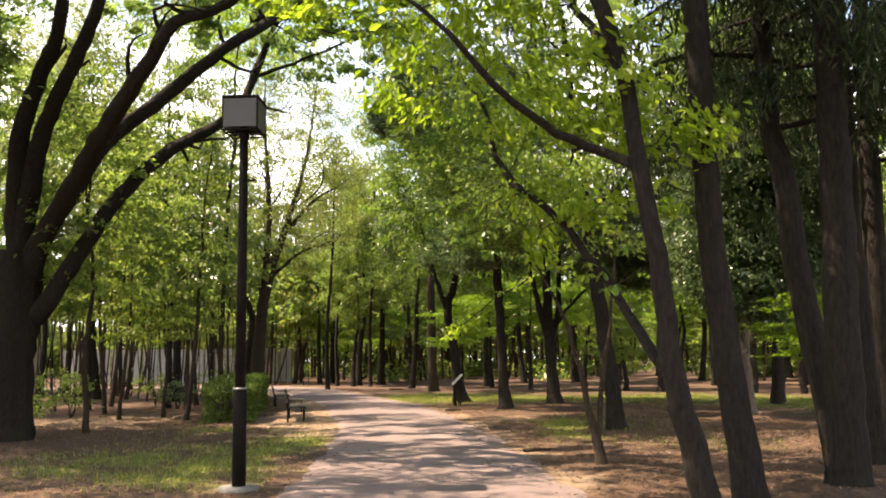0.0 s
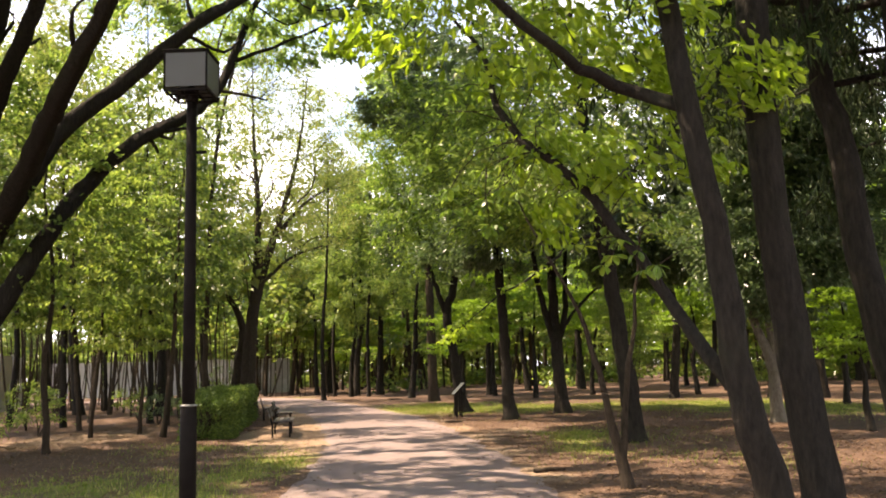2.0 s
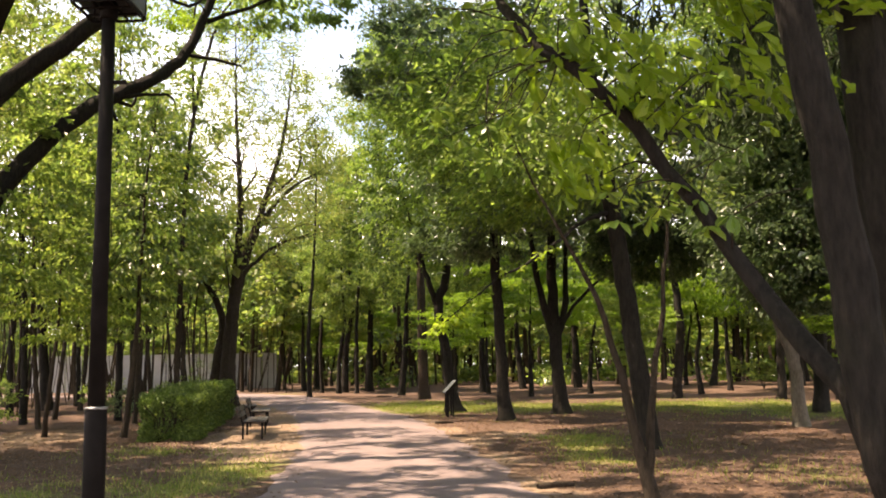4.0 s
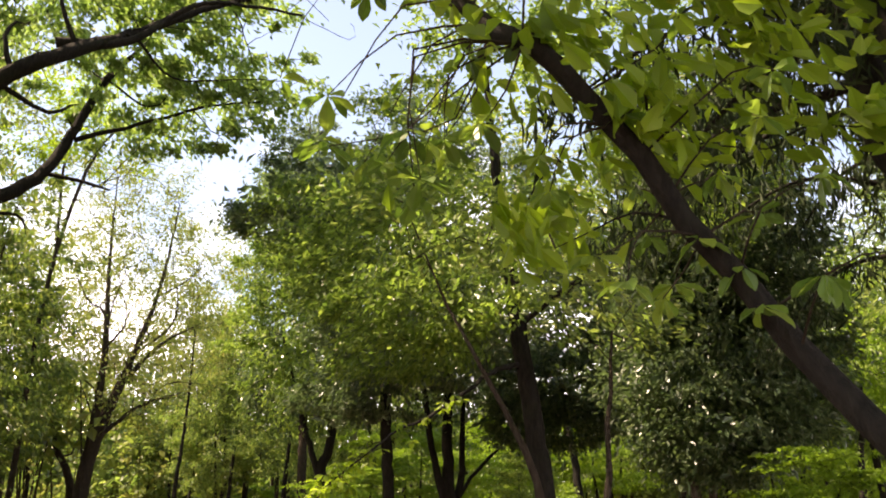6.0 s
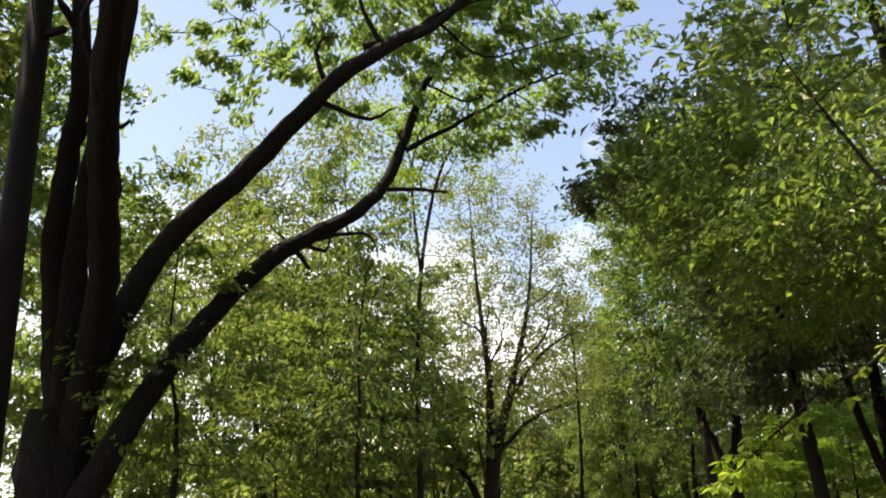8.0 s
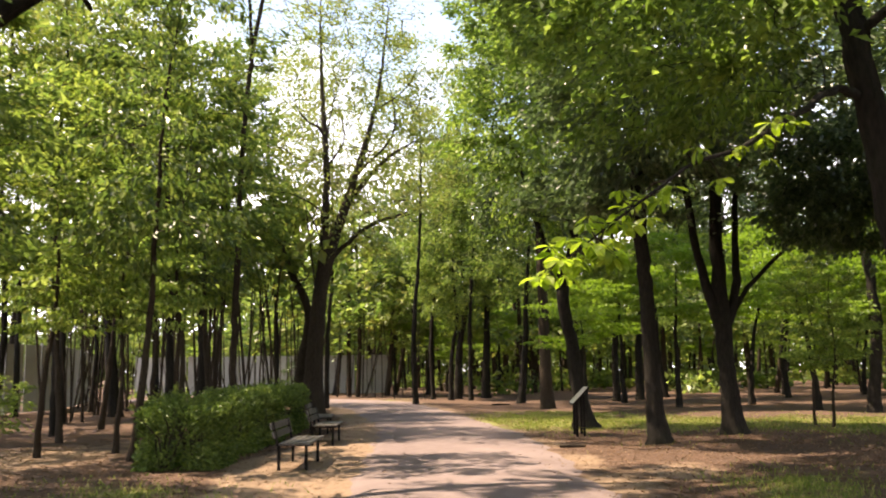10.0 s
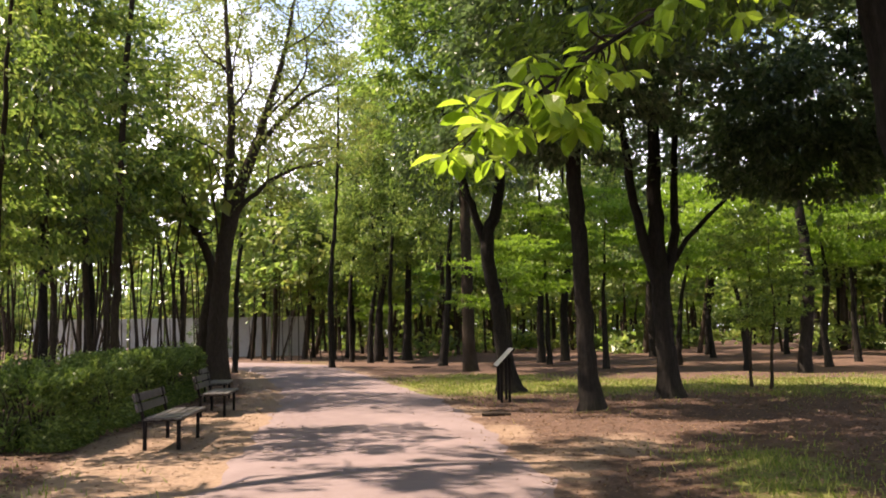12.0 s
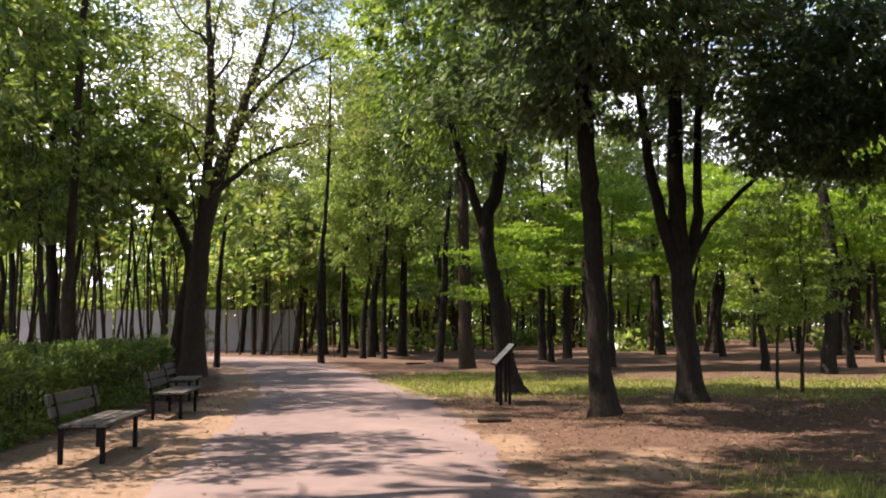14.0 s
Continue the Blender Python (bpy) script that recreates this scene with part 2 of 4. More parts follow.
def smooth_line(pts, radii, step):
    """Catmull-Rom through the points, with the radii carried along."""
    p = np.asarray(pts, float)
    r = np.asarray(radii, float)
    ext = np.vstack((2 * p[0] - p[1], p, 2 * p[-1] - p[-2]))
    out, rad = [], []
    for i in range(len(p) - 1):
        n = max(2, int(np.linalg.norm(p[i + 1] - p[i]) / step))
        a, b, c, d = ext[i:i + 4]
        for u in np.linspace(0, 1, n, endpoint=False):
            out.append(0.5 * (2 * b + (c - a) * u + (2 * a - 5 * b + 4 * c - d) * u * u + (3 * b - a - 3 * c + d) * u ** 3))
            rad.append(r[i] + (r[i + 1] - r[i]) * u)
    out.append(p[-1])
    rad.append(r[-1])
    return np.array(out), np.array(rad)


def tube(pts, radii, sides=10, step=0.3, rough=0.0, flare=0.0, rng=None, wander=0.0):
    """A bent, tapered limb; flare widens its foot into root buttresses."""
    line, rad = smooth_line(pts, radii, step)
    if wander and rng is not None:
        w = rng.normal(0, wander, line.shape)
        w[0] = w[-1] = 0
        line = line + w
    n = len(line)
    tan = np.gradient(line, axis=0)
    tan /= np.linalg.norm(tan, axis=1)[:, None] + 1e-9
    ref = np.where(np.abs(tan[:, 2:3]) > 0.9, np.array([[1.0, 0, 0]]), np.array([[0, 0, 1.0]]))
    if abs(tan[:, 2]).mean() > 0.6:
        ref = np.tile([1.0, 0.15, 0], (n, 1))
    s = np.cross(tan, ref)
    s /= np.linalg.norm(s, axis=1)[:, None] + 1e-9
    u = np.cross(s, tan)
    ang = np.linspace(0, 2 * np.pi, sides, endpoint=False)
    rr = np.repeat(rad[:, None], sides, 1)
    if rough and rng is not None:
        ridge = rng.normal(0, rough, sides)[None, :] + rng.normal(0, rough * 0.6, (n, sides))
        rr = rr * (1 + ridge)
    if flare:
        h = np.linalg.norm(line - line[0], axis=1)
        lobes = 0.75 + 0.45 * np.cos(ang * 5 + 1.3) * np.cos(ang * 2 + 0.4)
        rr = rr * (1 + flare * np.exp(-h / (0.16 + rad[0] * 0.9))[:, None] * lobes[None, :])
    v = line[:, None, :] + rr[:, :, None] * (np.cos(ang)[None, :, None] * s[:, None, :] + np.sin(ang)[None, :, None] * u[:, None, :])
    v = v.reshape(-1, 3)
    i, j = np.meshgrid(np.arange(n - 1), np.arange(sides), indexing="ij")
    j2 = (j + 1) % sides
    f = np.stack((i * sides + j, i * sides + j2, (i + 1) * sides + j2, (i + 1) * sides + j), -1).reshape(-1, 4)
    return v, f, line


def leaf_cards(centres, outward, size, rng, aspect=0.45, droop=0.35, flat=0.6, spread=0.35, lie=0.0):
    """One folded four-cornered leaf at each centre, pointing outward and down."""
    n = len(centres)
    a = outward + rng.normal(0, 0.7, (n, 3))
    a[:, 2] = (a[:, 2] - droop) * (1 - lie)
    a /= np.linalg.norm(a, axis=1)[:, None] + 1e-9
    nrm = rng.normal(0, 1, (n, 3)) * (1 - flat)
    nrm[:, 2] += flat
    s = np.cross(a, nrm)
    s /= np.linalg.norm(s, axis=1)[:, None] + 1e-9
    up = np.cross(s, a)
    L = size * rng.uniform(1 - spread, 1 + spread, n)[:, None]
    W = L * aspect * rng.uniform(0.8, 1.2, n)[:, None]
    mid = centres + a * L * 0.08
    fold = up * W * 0.22
    v = np.stack((centres - a * L * 0.5, mid + s * W * 0.5 + fold, centres + a * L * 0.5 - up * L * 0.08, mid - s * W * 0.5 + fold), 1).reshape(-1, 3)
    k = np.arange(n)[:, None] * 4
    f = np.concatenate((k + np.array([[0, 1, 2]]), k + np.array([[0, 2, 3]])), 0)
    return v, f


def broad_leaf_cards(centres, outward, size, rng, aspect=0.5, droop=0.45, flat=0.5, spread=0.35):
    """Broader leaves, widest beyond the middle, folded along the midrib."""
    n = len(centres)
    a = outward + rng.normal(0, 0.7, (n, 3))
    a[:, 2] -= droop
    a /= np.linalg.norm(a, axis=1)[:, None] + 1e-9
    nrm = rng.normal(0, 1, (n, 3)) * (1 - flat)
    nrm[:, 2] += flat
    s = np.cross(a, nrm)
    s /= np.linalg.norm(s, axis=1)[:, None] + 1e-9
    up = np.cross(s, a)
    L = size * rng.uniform(1 - spread, 1 + spread, n)[:, None]
    W = L * aspect * rng.uniform(0.85, 1.15, n)[:, None]
    base, tip = centres - a * L * 0.5, centres + a * L * 0.5 - up * L * 0.12
    q1, q2 = base + a * L * 0.3 + up * W * 0.12, base + a * L * 0.7 + up * W * 0.1
    v = np.stack((base, q1 + s * W * 0.34, q2 + s * W * 0.5, tip, q2 - s * W * 0.5, q1 - s * W * 0.34), 1).reshape(-1, 3)
    k = np.arange(n)[:, None] * 6
    f = np.concatenate([k + np.array([t]) for t in ((0, 1, 2), (0, 2, 3), (0, 3, 4), (0, 4, 5))], 0)
    return v, f


def clump_centres(blobs, rng, shell=0.55):
    """Places of leaf clumps in ellipsoids (centre, half-axes, count), more of them towards the outside."""
    out = []
    for c, r, n in blobs:
        d = rng.normal(0, 1, (n, 3))
        d /= np.linalg.norm(d, axis=1)[:, None]
        rad = rng.uniform(shell ** 3, 1, n) ** (1 / 3)
        out.append(np.array(c) + d * rad[:, None] * np.array(r))
    return np.concatenate(out)


def foliage(clumps, middle, per, radius, size, rng, flatten=0.55, cards=leaf_cards, **shape):
    n = len(clumps)
    per_c = np.maximum(4, rng.normal(per, per * 0.35, n)).astype(int)
    idx = np.repeat(np.arange(n), per_c)
    rr = (radius * rng.uniform(0.55, 1.35, n))[idx]
    off = rng.normal(0, 0.5, (len(idx), 3)) * rr[:, None]
    off[:, 2] *= flatten
    c = clumps[idx] + off
    out = c - np.asarray(middle)
    out[:, 2] *= 0.3
    out /= np.linalg.norm(out, axis=1)[:, None] + 1e-9
    return cards(c, out, size, rng, **shape)


def twig_mesh(clumps, lines, rng, thick=0.02, share=1.0):
    """Boughs that grow clump by clump, each from the nearest limb or bough that stands already."""
    nodes = np.concatenate([l[len(l) // 3:] for l in lines])
    order = np.argsort([np.min(np.linalg.norm(nodes - c, axis=1)) for c in clumps])
    pieces = []
    for k in order:
        c = clumps[k]
        if rng.random() > share:
            continue
        d = np.linalg.norm(nodes - c, axis=1) + np.maximum(0, nodes[:, 2] - c[2]) * 0.6
        p = nodes[np.argmin(d)]
        ln = np.linalg.norm(c - p)
        if ln < 0.15:
            continue
        side = rng.normal(0, 0.10, (2, 3)) * ln
        m1 = p * 0.66 + c * 0.34 + side[0] + np.array([0, 0, 0.05 * ln])
        m2 = p * 0.3 + c * 0.7 + side[1]
        r0 = thick * (0.45 + 0.3 * ln)
        v, f, line = tube((p, m1, m2, c), (r0, r0 * 0.75, r0 * 0.5, r0 * 0.22), 4, 0.6)
        pieces.append((v, f))
        nodes = np.vstack((nodes, line[len(line) // 3:]))
    return joined(pieces) if pieces else None


def tree(name, at, label, stems, blobs, bark_mat, leaf_mat, seed, per=40, radius=0.6, size=0.12, twig=0.02,
         twig_share=1.0, group="", category="tree", sides=12, flare=0.5, flatten=0.55, shell=0.55, rough=0.05, core=0, **shape):
    """stems: lists of (place, radius) from the foot of the tree; the first is the trunk. blobs: the crown's ellipsoids."""
    rng = np.random.default_rng(seed)
    root = thing(name, at, label, category, group)
    lines = []
    for i, stem in enumerate(stems):
        pts, rad = [p for p, _ in stem], [r for _, r in stem]
        if i == 0:
            pts = [(pts[0][0], pts[0][1], -0.12)] + list(pts[1:])
        v, f, line = tube(pts, rad, sides if i == 0 else max(6, sides - 3), 0.25, rough, flare if i == 0 else 0.0, rng, 0.012)
        child("trunk" if i == 0 else "limb", mesh_from("trunk" if i == 0 else "limb", v, f, bark_mat, True), root)
        lines.append(line)
    clumps = clump_centres(blobs, rng, shell)
    tw = twig_mesh(clumps, lines, rng, twig, twig_share)
    if tw:
        tagged(child("bough", mesh_from("bough", tw[0], tw[1], bark_mat, True), root), kind="stuff")
    mid = np.mean([b[0] for b in blobs], axis=0)
    v, f = foliage(clumps, mid, per, radius, size, rng, flatten, **shape)
    if core:
        inner = clump_centres([(c, tuple(0.72 * q for q in r), n) for c, r, n in blobs], rng, 0.05)
        v2, f2 = foliage(inner, mid, core, radius * 1.6, size * 2.1, rng, 0.7, flat=0.3)
        v, f = joined([(v, f), (v2, f2)]) if f.shape[1] == f2.shape[1] else (v, f)
    child("crown", mesh_from("crown", v, f, leaf_mat), root)
    return root


def at_foot(foot, pts):
    """World places of a stem, told from the foot of its tree."""
    return [((x - foot[0], y - foot[1], z), r) for x, y, z, r in pts]


def shoots(limbs, rng, count, short, long):
    """Side shoots that spring from the outer halves of the limbs."""
    out = []
    for k in range(count):
        limb = limbs[k % len(limbs)]
        i = int(rng.integers(max(1, len(limb) // 2 - 1), len(limb) - 1))
        (p, r0), (q, r1) = limb[i], limb[i + 1]
        u = rng.random()
        base = np.array(p) * (1 - u) + np.array(q) * u
        go = np.array(q) - np.array(p)
        go = go / np.linalg.norm(go) * 0.7 + rng.normal(0, 0.42, 3)
        go[2] = abs(go[2]) * 0.8
        ln = rng.uniform(short, long)
        r = min(0.4 * (r0 * (1 - u) + r1 * u), 0.05)
        bow = rng.normal(0, 0.16, 3) * ln
        out.append([(tuple(base), r), (tuple(base + go * ln * 0.35 + bow), r * 0.7), (tuple(base + go * ln * 0.7 + bow * 0.6 + np.array((0, 0, 0.1))), r * 0.45), (tuple(base + go * ln), 0.006)])
    return out


# ---- ground: one sheet to the horizon ----
PATH_LEFT = [(-40, -3.2), (-10, -2.7), (0, -2.7), (8, -2.8), (12, -3.05), (16, -3.45), (21.5, -4.2), (25.6, -5.2), (31, -6.5), (36, -8.0), (47, -12.3), (56, -17.5), (60, -26), (63, -48)]
PATH_RIGHT = [(-40, 3.2), (-10, 2.7), (0, 2.2), (8, 1.45), (12, 0.95), (18, 0.15), (23, -0.75), (27.5, -1.65), (32, -2.7), (36.5, -4.3), (46, -7.6), (56, -11.4), (62, -16), (66, -24), (70, -48)]


def left_edge(y):
    return np.interp(y, *zip(*PATH_LEFT))


def right_edge(y):
    return np.interp(y, *zip(*PATH_RIGHT))


def spot(x, y, cx, cy, rx, ry):
    return np.exp(-(((x - cx) / rx) ** 2 + ((y - cy) / ry) ** 2))


def grass_cover(x, y):
    """0 bare soil, about 0.6 full turf."""
    g = (0.62 * spot(x, y, -4.3, 18.0, 1.0, 2.4) + 0.5 * spot(x, y, -6.3, 14.5, 2.6, 3.0) + 0.45 * spot(x, y, -4.2, 12.5, 1.2, 2.0)
         + 0.72 * spot(x, y, -3.2, 39, 3.4, 6.0) + 0.55 * spot(x, y, -0.5, 36.5, 3.0, 2.6) + 0.7 * spot(x, y, 6, 37, 5.5, 4.2)
         + 0.55 * spot(x, y, 11, 31, 5, 5.0) + 0.5 * spot(x, y, 1.5, 18.8, 0.8, 2.0) + 0.5 * spot(x, y, 1.3, 23, 0.8, 2.2) + 0.45 * spot(x, y, -7, 21.2, 1.6, 1.6)
         + 0.4 * spot(x, y, -14, 58, 3.5, 6) + 0.32 * spot(x, y, 2.6, 22.5, 1.8, 2.6) + 0.4 * spot(x, y, 0.1, 29.3, 0.6, 0.5) + 0.35 * spot(x, y, 4, 17, 1.6, 2.0))
    worn = 0.82 + 0.30 * np.sin(2.3 * x + 1.1 * y) * np.sin(1.9 * y - 0.7 * x) + 0.22 * np.sin(5.1 * x - 2.2 * y + 1.0) * np.sin(3.7 * y + 1.3 * x)
    return np.clip(g * worn, 0, 0.65)


def sand_and_sun(x, y):
    """Trodden sandy margin of the path, widest before the benches; also a sunlit patch at left, painted pale."""
    l, r = left_edge(y) - x, x - right_edge(y)
    wide = 0.35 + 1.3 * np.exp(-((y - 24.5) / 5.5) ** 2)
    g = np.where(l > -0.5, np.exp(-np.maximum(l - wide, 0) ** 2 / 0.12) * np.clip((y - 17) / 4, 0.25, 1), 0.0)
    # the last spot paints sunlit ground left of the path in the sand colour
    return np.maximum(g, np.where(r > -0.5, np.exp(-np.maximum(r - 0.15, 0) ** 2 / 0.10) * (0.3 + 0.4 * np.sin(y * 0.9) ** 2) + 0.7 * spot(x, y, 0.2, 24.5, 0.8, 1.6), 0.6 * spot(x, y, -11.5, 25.5, 2.6, 4.5)))


def axis_steps(lo, hi, step):
    core = np.arange(lo, hi + 1e-6, step)
    far = np.array([4, 12, 30, 80, 200, 500, 1200, 2400.0])
    return np.concatenate((lo - far[::-1], core, hi + far))


def ground_z(x, y):
    off = np.maximum(left_edge(y) - x, x - right_edge(y))
    z = 0.035 * np.sin(x * 1.7 + 0.4 * y) * np.sin(y * 1.1 - 0.3 * x) * np.clip((off - 0.3) / 1.5, 0, 1)
    return np.where((np.abs(x) > 60) | (np.abs(y) > 110), 0.0, z)


gx, gy = axis_steps(-26, 26, 0.4), axis_steps(-10, 70, 0.4)
X, Y = np.meshgrid(gx, gy, indexing="xy")
Z = ground_z(X, Y)
nx, ny = len(gx), len(gy)
i, j = np.meshgrid(np.arange(nx - 1), np.arange(ny - 1), indexing="xy")
quads = np.stack((j * nx + i, j * nx + i + 1, (j + 1) * nx + i + 1, (j + 1) * nx + i), -1).reshape(-1, 4)
ground_me = mesh_from("ground", np.stack((X, Y, Z), -1).reshape(-1, 3), quads, GROUND, True)
lay = ground_me.attributes.new("grass_cover", "FLOAT", "POINT")
lay.data.foreach_set("value", grass_cover(X, Y).ravel().astype(np.float32))
lay = ground_me.attributes.new("sand_and_sun", "FLOAT", "POINT")
lay.data.foreach_set("value", np.clip(sand_and_sun(X, Y), 0, 1).ravel().astype(np.float32))
ground = tagged(new("ground", ground_me), "brown woodland soil with dry leaves and patches of grass", "ground", kind="structure")

rng = np.random.default_rng(5)
ys = np.concatenate((np.arange(-40, 54, 0.35), np.arange(54, 62.6, 0.12)))
wob_l = 0.06 * np.sin(ys * 2.1) + 0.05 * np.sin(ys * 5.3 + 1) + rng.normal(0, 0.025, len(ys))
wob_r = 0.07 * np.sin(ys * 1.7 + 2) + 0.05 * np.sin(ys * 4.7) + rng.normal(0, 0.025, len(ys))
cols = np.linspace(0, 1, 9)
el_, er_ = left_edge(ys) + wob_l, right_edge(ys) + wob_r
PX = el_[:, None] + (er_ - el_)[:, None] * cols[None, :]
PZ = 0.012 + 0.03 * (1 - (2 * cols - 1) ** 2)[None, :] + 0 * PX
PZ[:, 0] = PZ[:, -1] = -0.02
pv = np.stack((PX, np.repeat(ys[:, None], 9, 1), PZ), -1).reshape(-1, 3)
i, j = np.meshgrid(np.arange(8), np.arange(len(ys) - 1), indexing="xy")
pq = np.stack((j * 9 + i, j * 9 + i + 1, (j + 1) * 9 + i + 1, (j + 1) * 9 + i), -1).reshape(-1, 4)
tagged(new("road", mesh_from("road", pv, pq, ASPHALT, True)), "worn pinkish asphalt park path with ragged edges", "path", kind="structure")

# ---- the trees along the path ----
def oak():
    foot = (-10.85, 19.3)
    W = lambda *rows: at_foot(foot, rows)
    stems = []
    stems.append(W((-11.3, 19.3, 0, 0.58), (-11.25, 19.3, 1.5, 0.54), (-11.15, 19.3, 3.0, 0.56), (-11.1, 19.3, 4.2, 0.50)))
    stems.append(W((-10.75, 19.35, 2.7, 0.24), (-10.26, 19.3, 3.2, 0.21), (-9.68, 19.6, 4.4, 0.18), (-9.2, 20.4, 5.75, 0.17), (-8.3, 21.25, 7.06, 0.15), (-7.5, 22.3, 7.95, 0.13), (-6.97, 22.9, 8.75, 0.11), (-6.58, 23.4, 10.19, 0.09), (-6.27, 23.6, 11.2, 0.07), (-5.53, 23.8, 12.32, 0.04)))
    stems.append(W((-6.66, 23.3, 9.62, 0.06), (-5.26, 23.6, 10.24, 0.04), (-4.1, 24, 10.85, 0.03), (-2.78, 24.4, 11.23, 0.01)))
    stems.append(W((-7.05, 23.2, 8.81, 0.05), (-6.41, 23.3, 8.71, 0.04), (-5.86, 23.4, 8.56, 0.02)))
    stems.append(W((-10.8, 19.3, 3.7, 0.27), (-10.42, 19.1, 4.55, 0.23), (-9.6, 18.85, 5.6, 0.2), (-9.05, 19.1, 6.7, 0.18), (-8.1, 19.45, 7.65, 0.17), (-7.15, 19.6, 8.5, 0.155), (-6.0, 19.7, 9.4, 0.13), (-4.9, 20.6, 10.46, 0.1), (-3.93, 21, 11.24, 0.07), (-2.35, 21.5, 12.13, 0.03)))
    stems.append(W((-5.98, 20.1, 9.97, 0.09), (-4.83, 20.4, 10.2, 0.07), (-3.62, 20.7, 11.27, 0.04), (-1.79, 21, 11.26, 0.02)))
    stems.append(W((-10.85, 19.25, 3.9, 0.29), (-10.49, 19.1, 4.41, 0.24), (-8.87, 17.6, 5.62, 0.2), (-7.15, 15.6, 6.45, 0.165), (-6.02, 14.4, 6.98, 0.13), (-5.47, 14, 7.42, 0.105), (-4.56, 14.2, 7.87, 0.08), (-3.2, 14.5, 9.2, 0.04)))
    stems.append(W((-10.95, 19.25, 4, 0.28), (-10.95, 19.2, 4.56, 0.24), (-10.27, 18.5, 6.63, 0.18), (-9.43, 17.8, 7.68, 0.15), (-8.29, 17, 9.23, 0.12), (-7.2, 16, 12.2, 0.05)))
    stems.append(W((-11, 19.25, 4, 0.3), (-11.1, 19.2, 4.83, 0.26), (-10.73, 18.5, 6.64, 0.2), (-9.95, 17.8, 7.96, 0.16), (-9.08, 17, 9.13, 0.13), (-8.2, 15.5, 12.4, 0.05)))
    stems += shoots(stems[1:9], np.random.default_rng(8), 44, 0.9, 2.4)
    # clumps at (4.5, 0.6), (7.0, 4.2) and (-4.5, 0.5) are added to cast shade
    blobs = [((4.5, 0.6, 14.2), (3.0, 2.2, 1.4), 34), ((5.2, 4.6, 11.6), (2.8, 2.2, 2.2), 82), ((7.2, 5.0, 11.8), (2.0, 1.6, 1.5), 36), ((7.0, 4.2, 13.8), (2.4, 2.2, 1.1), 40), ((6.5, 2.0, 13.0), (3.2, 2.4, 1.6), 74), ((9.0, 2.4, 13.6), (2.0, 1.8, 1.2), 26),
             ((3.2, 1.0, 11.2), (2.6, 2.4, 1.8), 44), ((6.2, -4.9, 8.9), (2.4, 2.0, 1.2), 56), ((3.4, -3.2, 11.6), (3.2, 2.6, 2.2), 95), ((8.2, -4.2, 10.0), (2.2, 2.0, 1.0), 44),
             ((-2.5, -1, 12), (3.8, 4.0, 2.6), 120), ((-4.5, 0.5, 11.0), (2.5, 3.0, 2.0), 110), ((2.0, 4.0, 14.5), (3.0, 2.6, 2.0), 44)]
    return tree("oak_tree", (*foot, 0), "huge dark oak with spreading limbs and young lime leaves", stems, blobs, BARK_DARK, LEAF_OAK, 11,
                per=62, radius=0.34, size=0.17, twig=0.02, sides=18, flare=0.35, shell=0.2, rough=0.07, flat=0.35, droop=0.5, aspect=0.5)


oak()


def forked_tree():
    foot = (1.95, 8.45)
    W = lambda *rows: at_foot(foot, rows)
    stems = []
    stems.append(W((1.92, 8.45, 0, 0.14), (1.76, 8.45, 0.8, 0.125), (1.63, 8.45, 1.35, 0.11), (1.55, 8.5, 2.3, 0.095), (1.38, 8.5, 3.5, 0.085), (1.32, 8.6, 4.3, 0.08), (1.05, 8.7, 5.4, 0.085), (0.8, 8.9, 7.2, 0.07), (0.6, 9.2, 9.0, 0.03)))
    stems.append(W((1.74, 8.45, 0.9, 0.075), (1.64, 8.85, 1.4, 0.06), (1.42, 9.25, 1.9, 0.052), (1.12, 9.5, 2.5, 0.046), (0.76, 9.45, 2.97, 0.042), (0.43, 9.33, 3.29, 0.039), (0.18, 9.35, 3.5, 0.038), (-0.02, 9.7, 3.9, 0.032), (-0.14, 10.2, 4.6, 0.024), (-0.5, 10.8, 5.3, 0.012)))
    stems.append(W((1.4, 8.52, 3.48, 0.06), (1.05, 8.78, 3.7, 0.05), (0.75, 8.6, 3.78, 0.045), (0.46, 8.3, 3.86, 0.04), (0.16, 8.05, 4.04, 0.036), (-0.2, 7.85, 4.35, 0.03), (-0.7, 7.8, 4.9, 0.022), (-1.5, 8.0, 5.6, 0.01)))
    stems.append(W((1.25, 8.7, 4.6, 0.06), (1.0, 9.8, 5.6, 0.045), (0.9, 11, 6.4, 0.03), (0.6, 12.2, 7.0, 0.012)))
    # most clumps above z 7 are added out of view, to shade trunks and ground
    blobs = [((-1.2, 1.2, 3.15), (1.2, 0.7, 0.45), 14), ((-1.9, 0.4, 4.6), (1.6, 1.2, 0.7), 40), ((-2.8, 1.5, 6.1), (1.8, 1.1, 0.8), 45), ((-1.5, 3.9, 8.7), (2.1, 2.3, 0.9), 170), ((-2.5, 2.1, 8.6), (1.2, 1.0, 0.7), 55), ((-2.6, -0.4, 7.2), (1.5, 1.0, 0.7), 60), ((-4.0, 3.4, 8.9), (2.0, 2.6, 0.8), 110),
             ((-0.9, 0.5, 8.2), (2.0, 1.6, 1.4), 45), ((-0.3, 1.3, 4.3), (1.0, 0.7, 0.6), 18), ((-3.9, 1.6, 7.0), (1.2, 1.0, 0.6), 16), ((-4.2, -0.4, 9.6), (2.2, 1.4, 0.9), 50), ((-1.6, 1.4, 10.4), (2.4, 2.4, 0.9), 110), ((-1.2, 3.6, 10.4), (2.4, 1.6, 0.9), 70)]
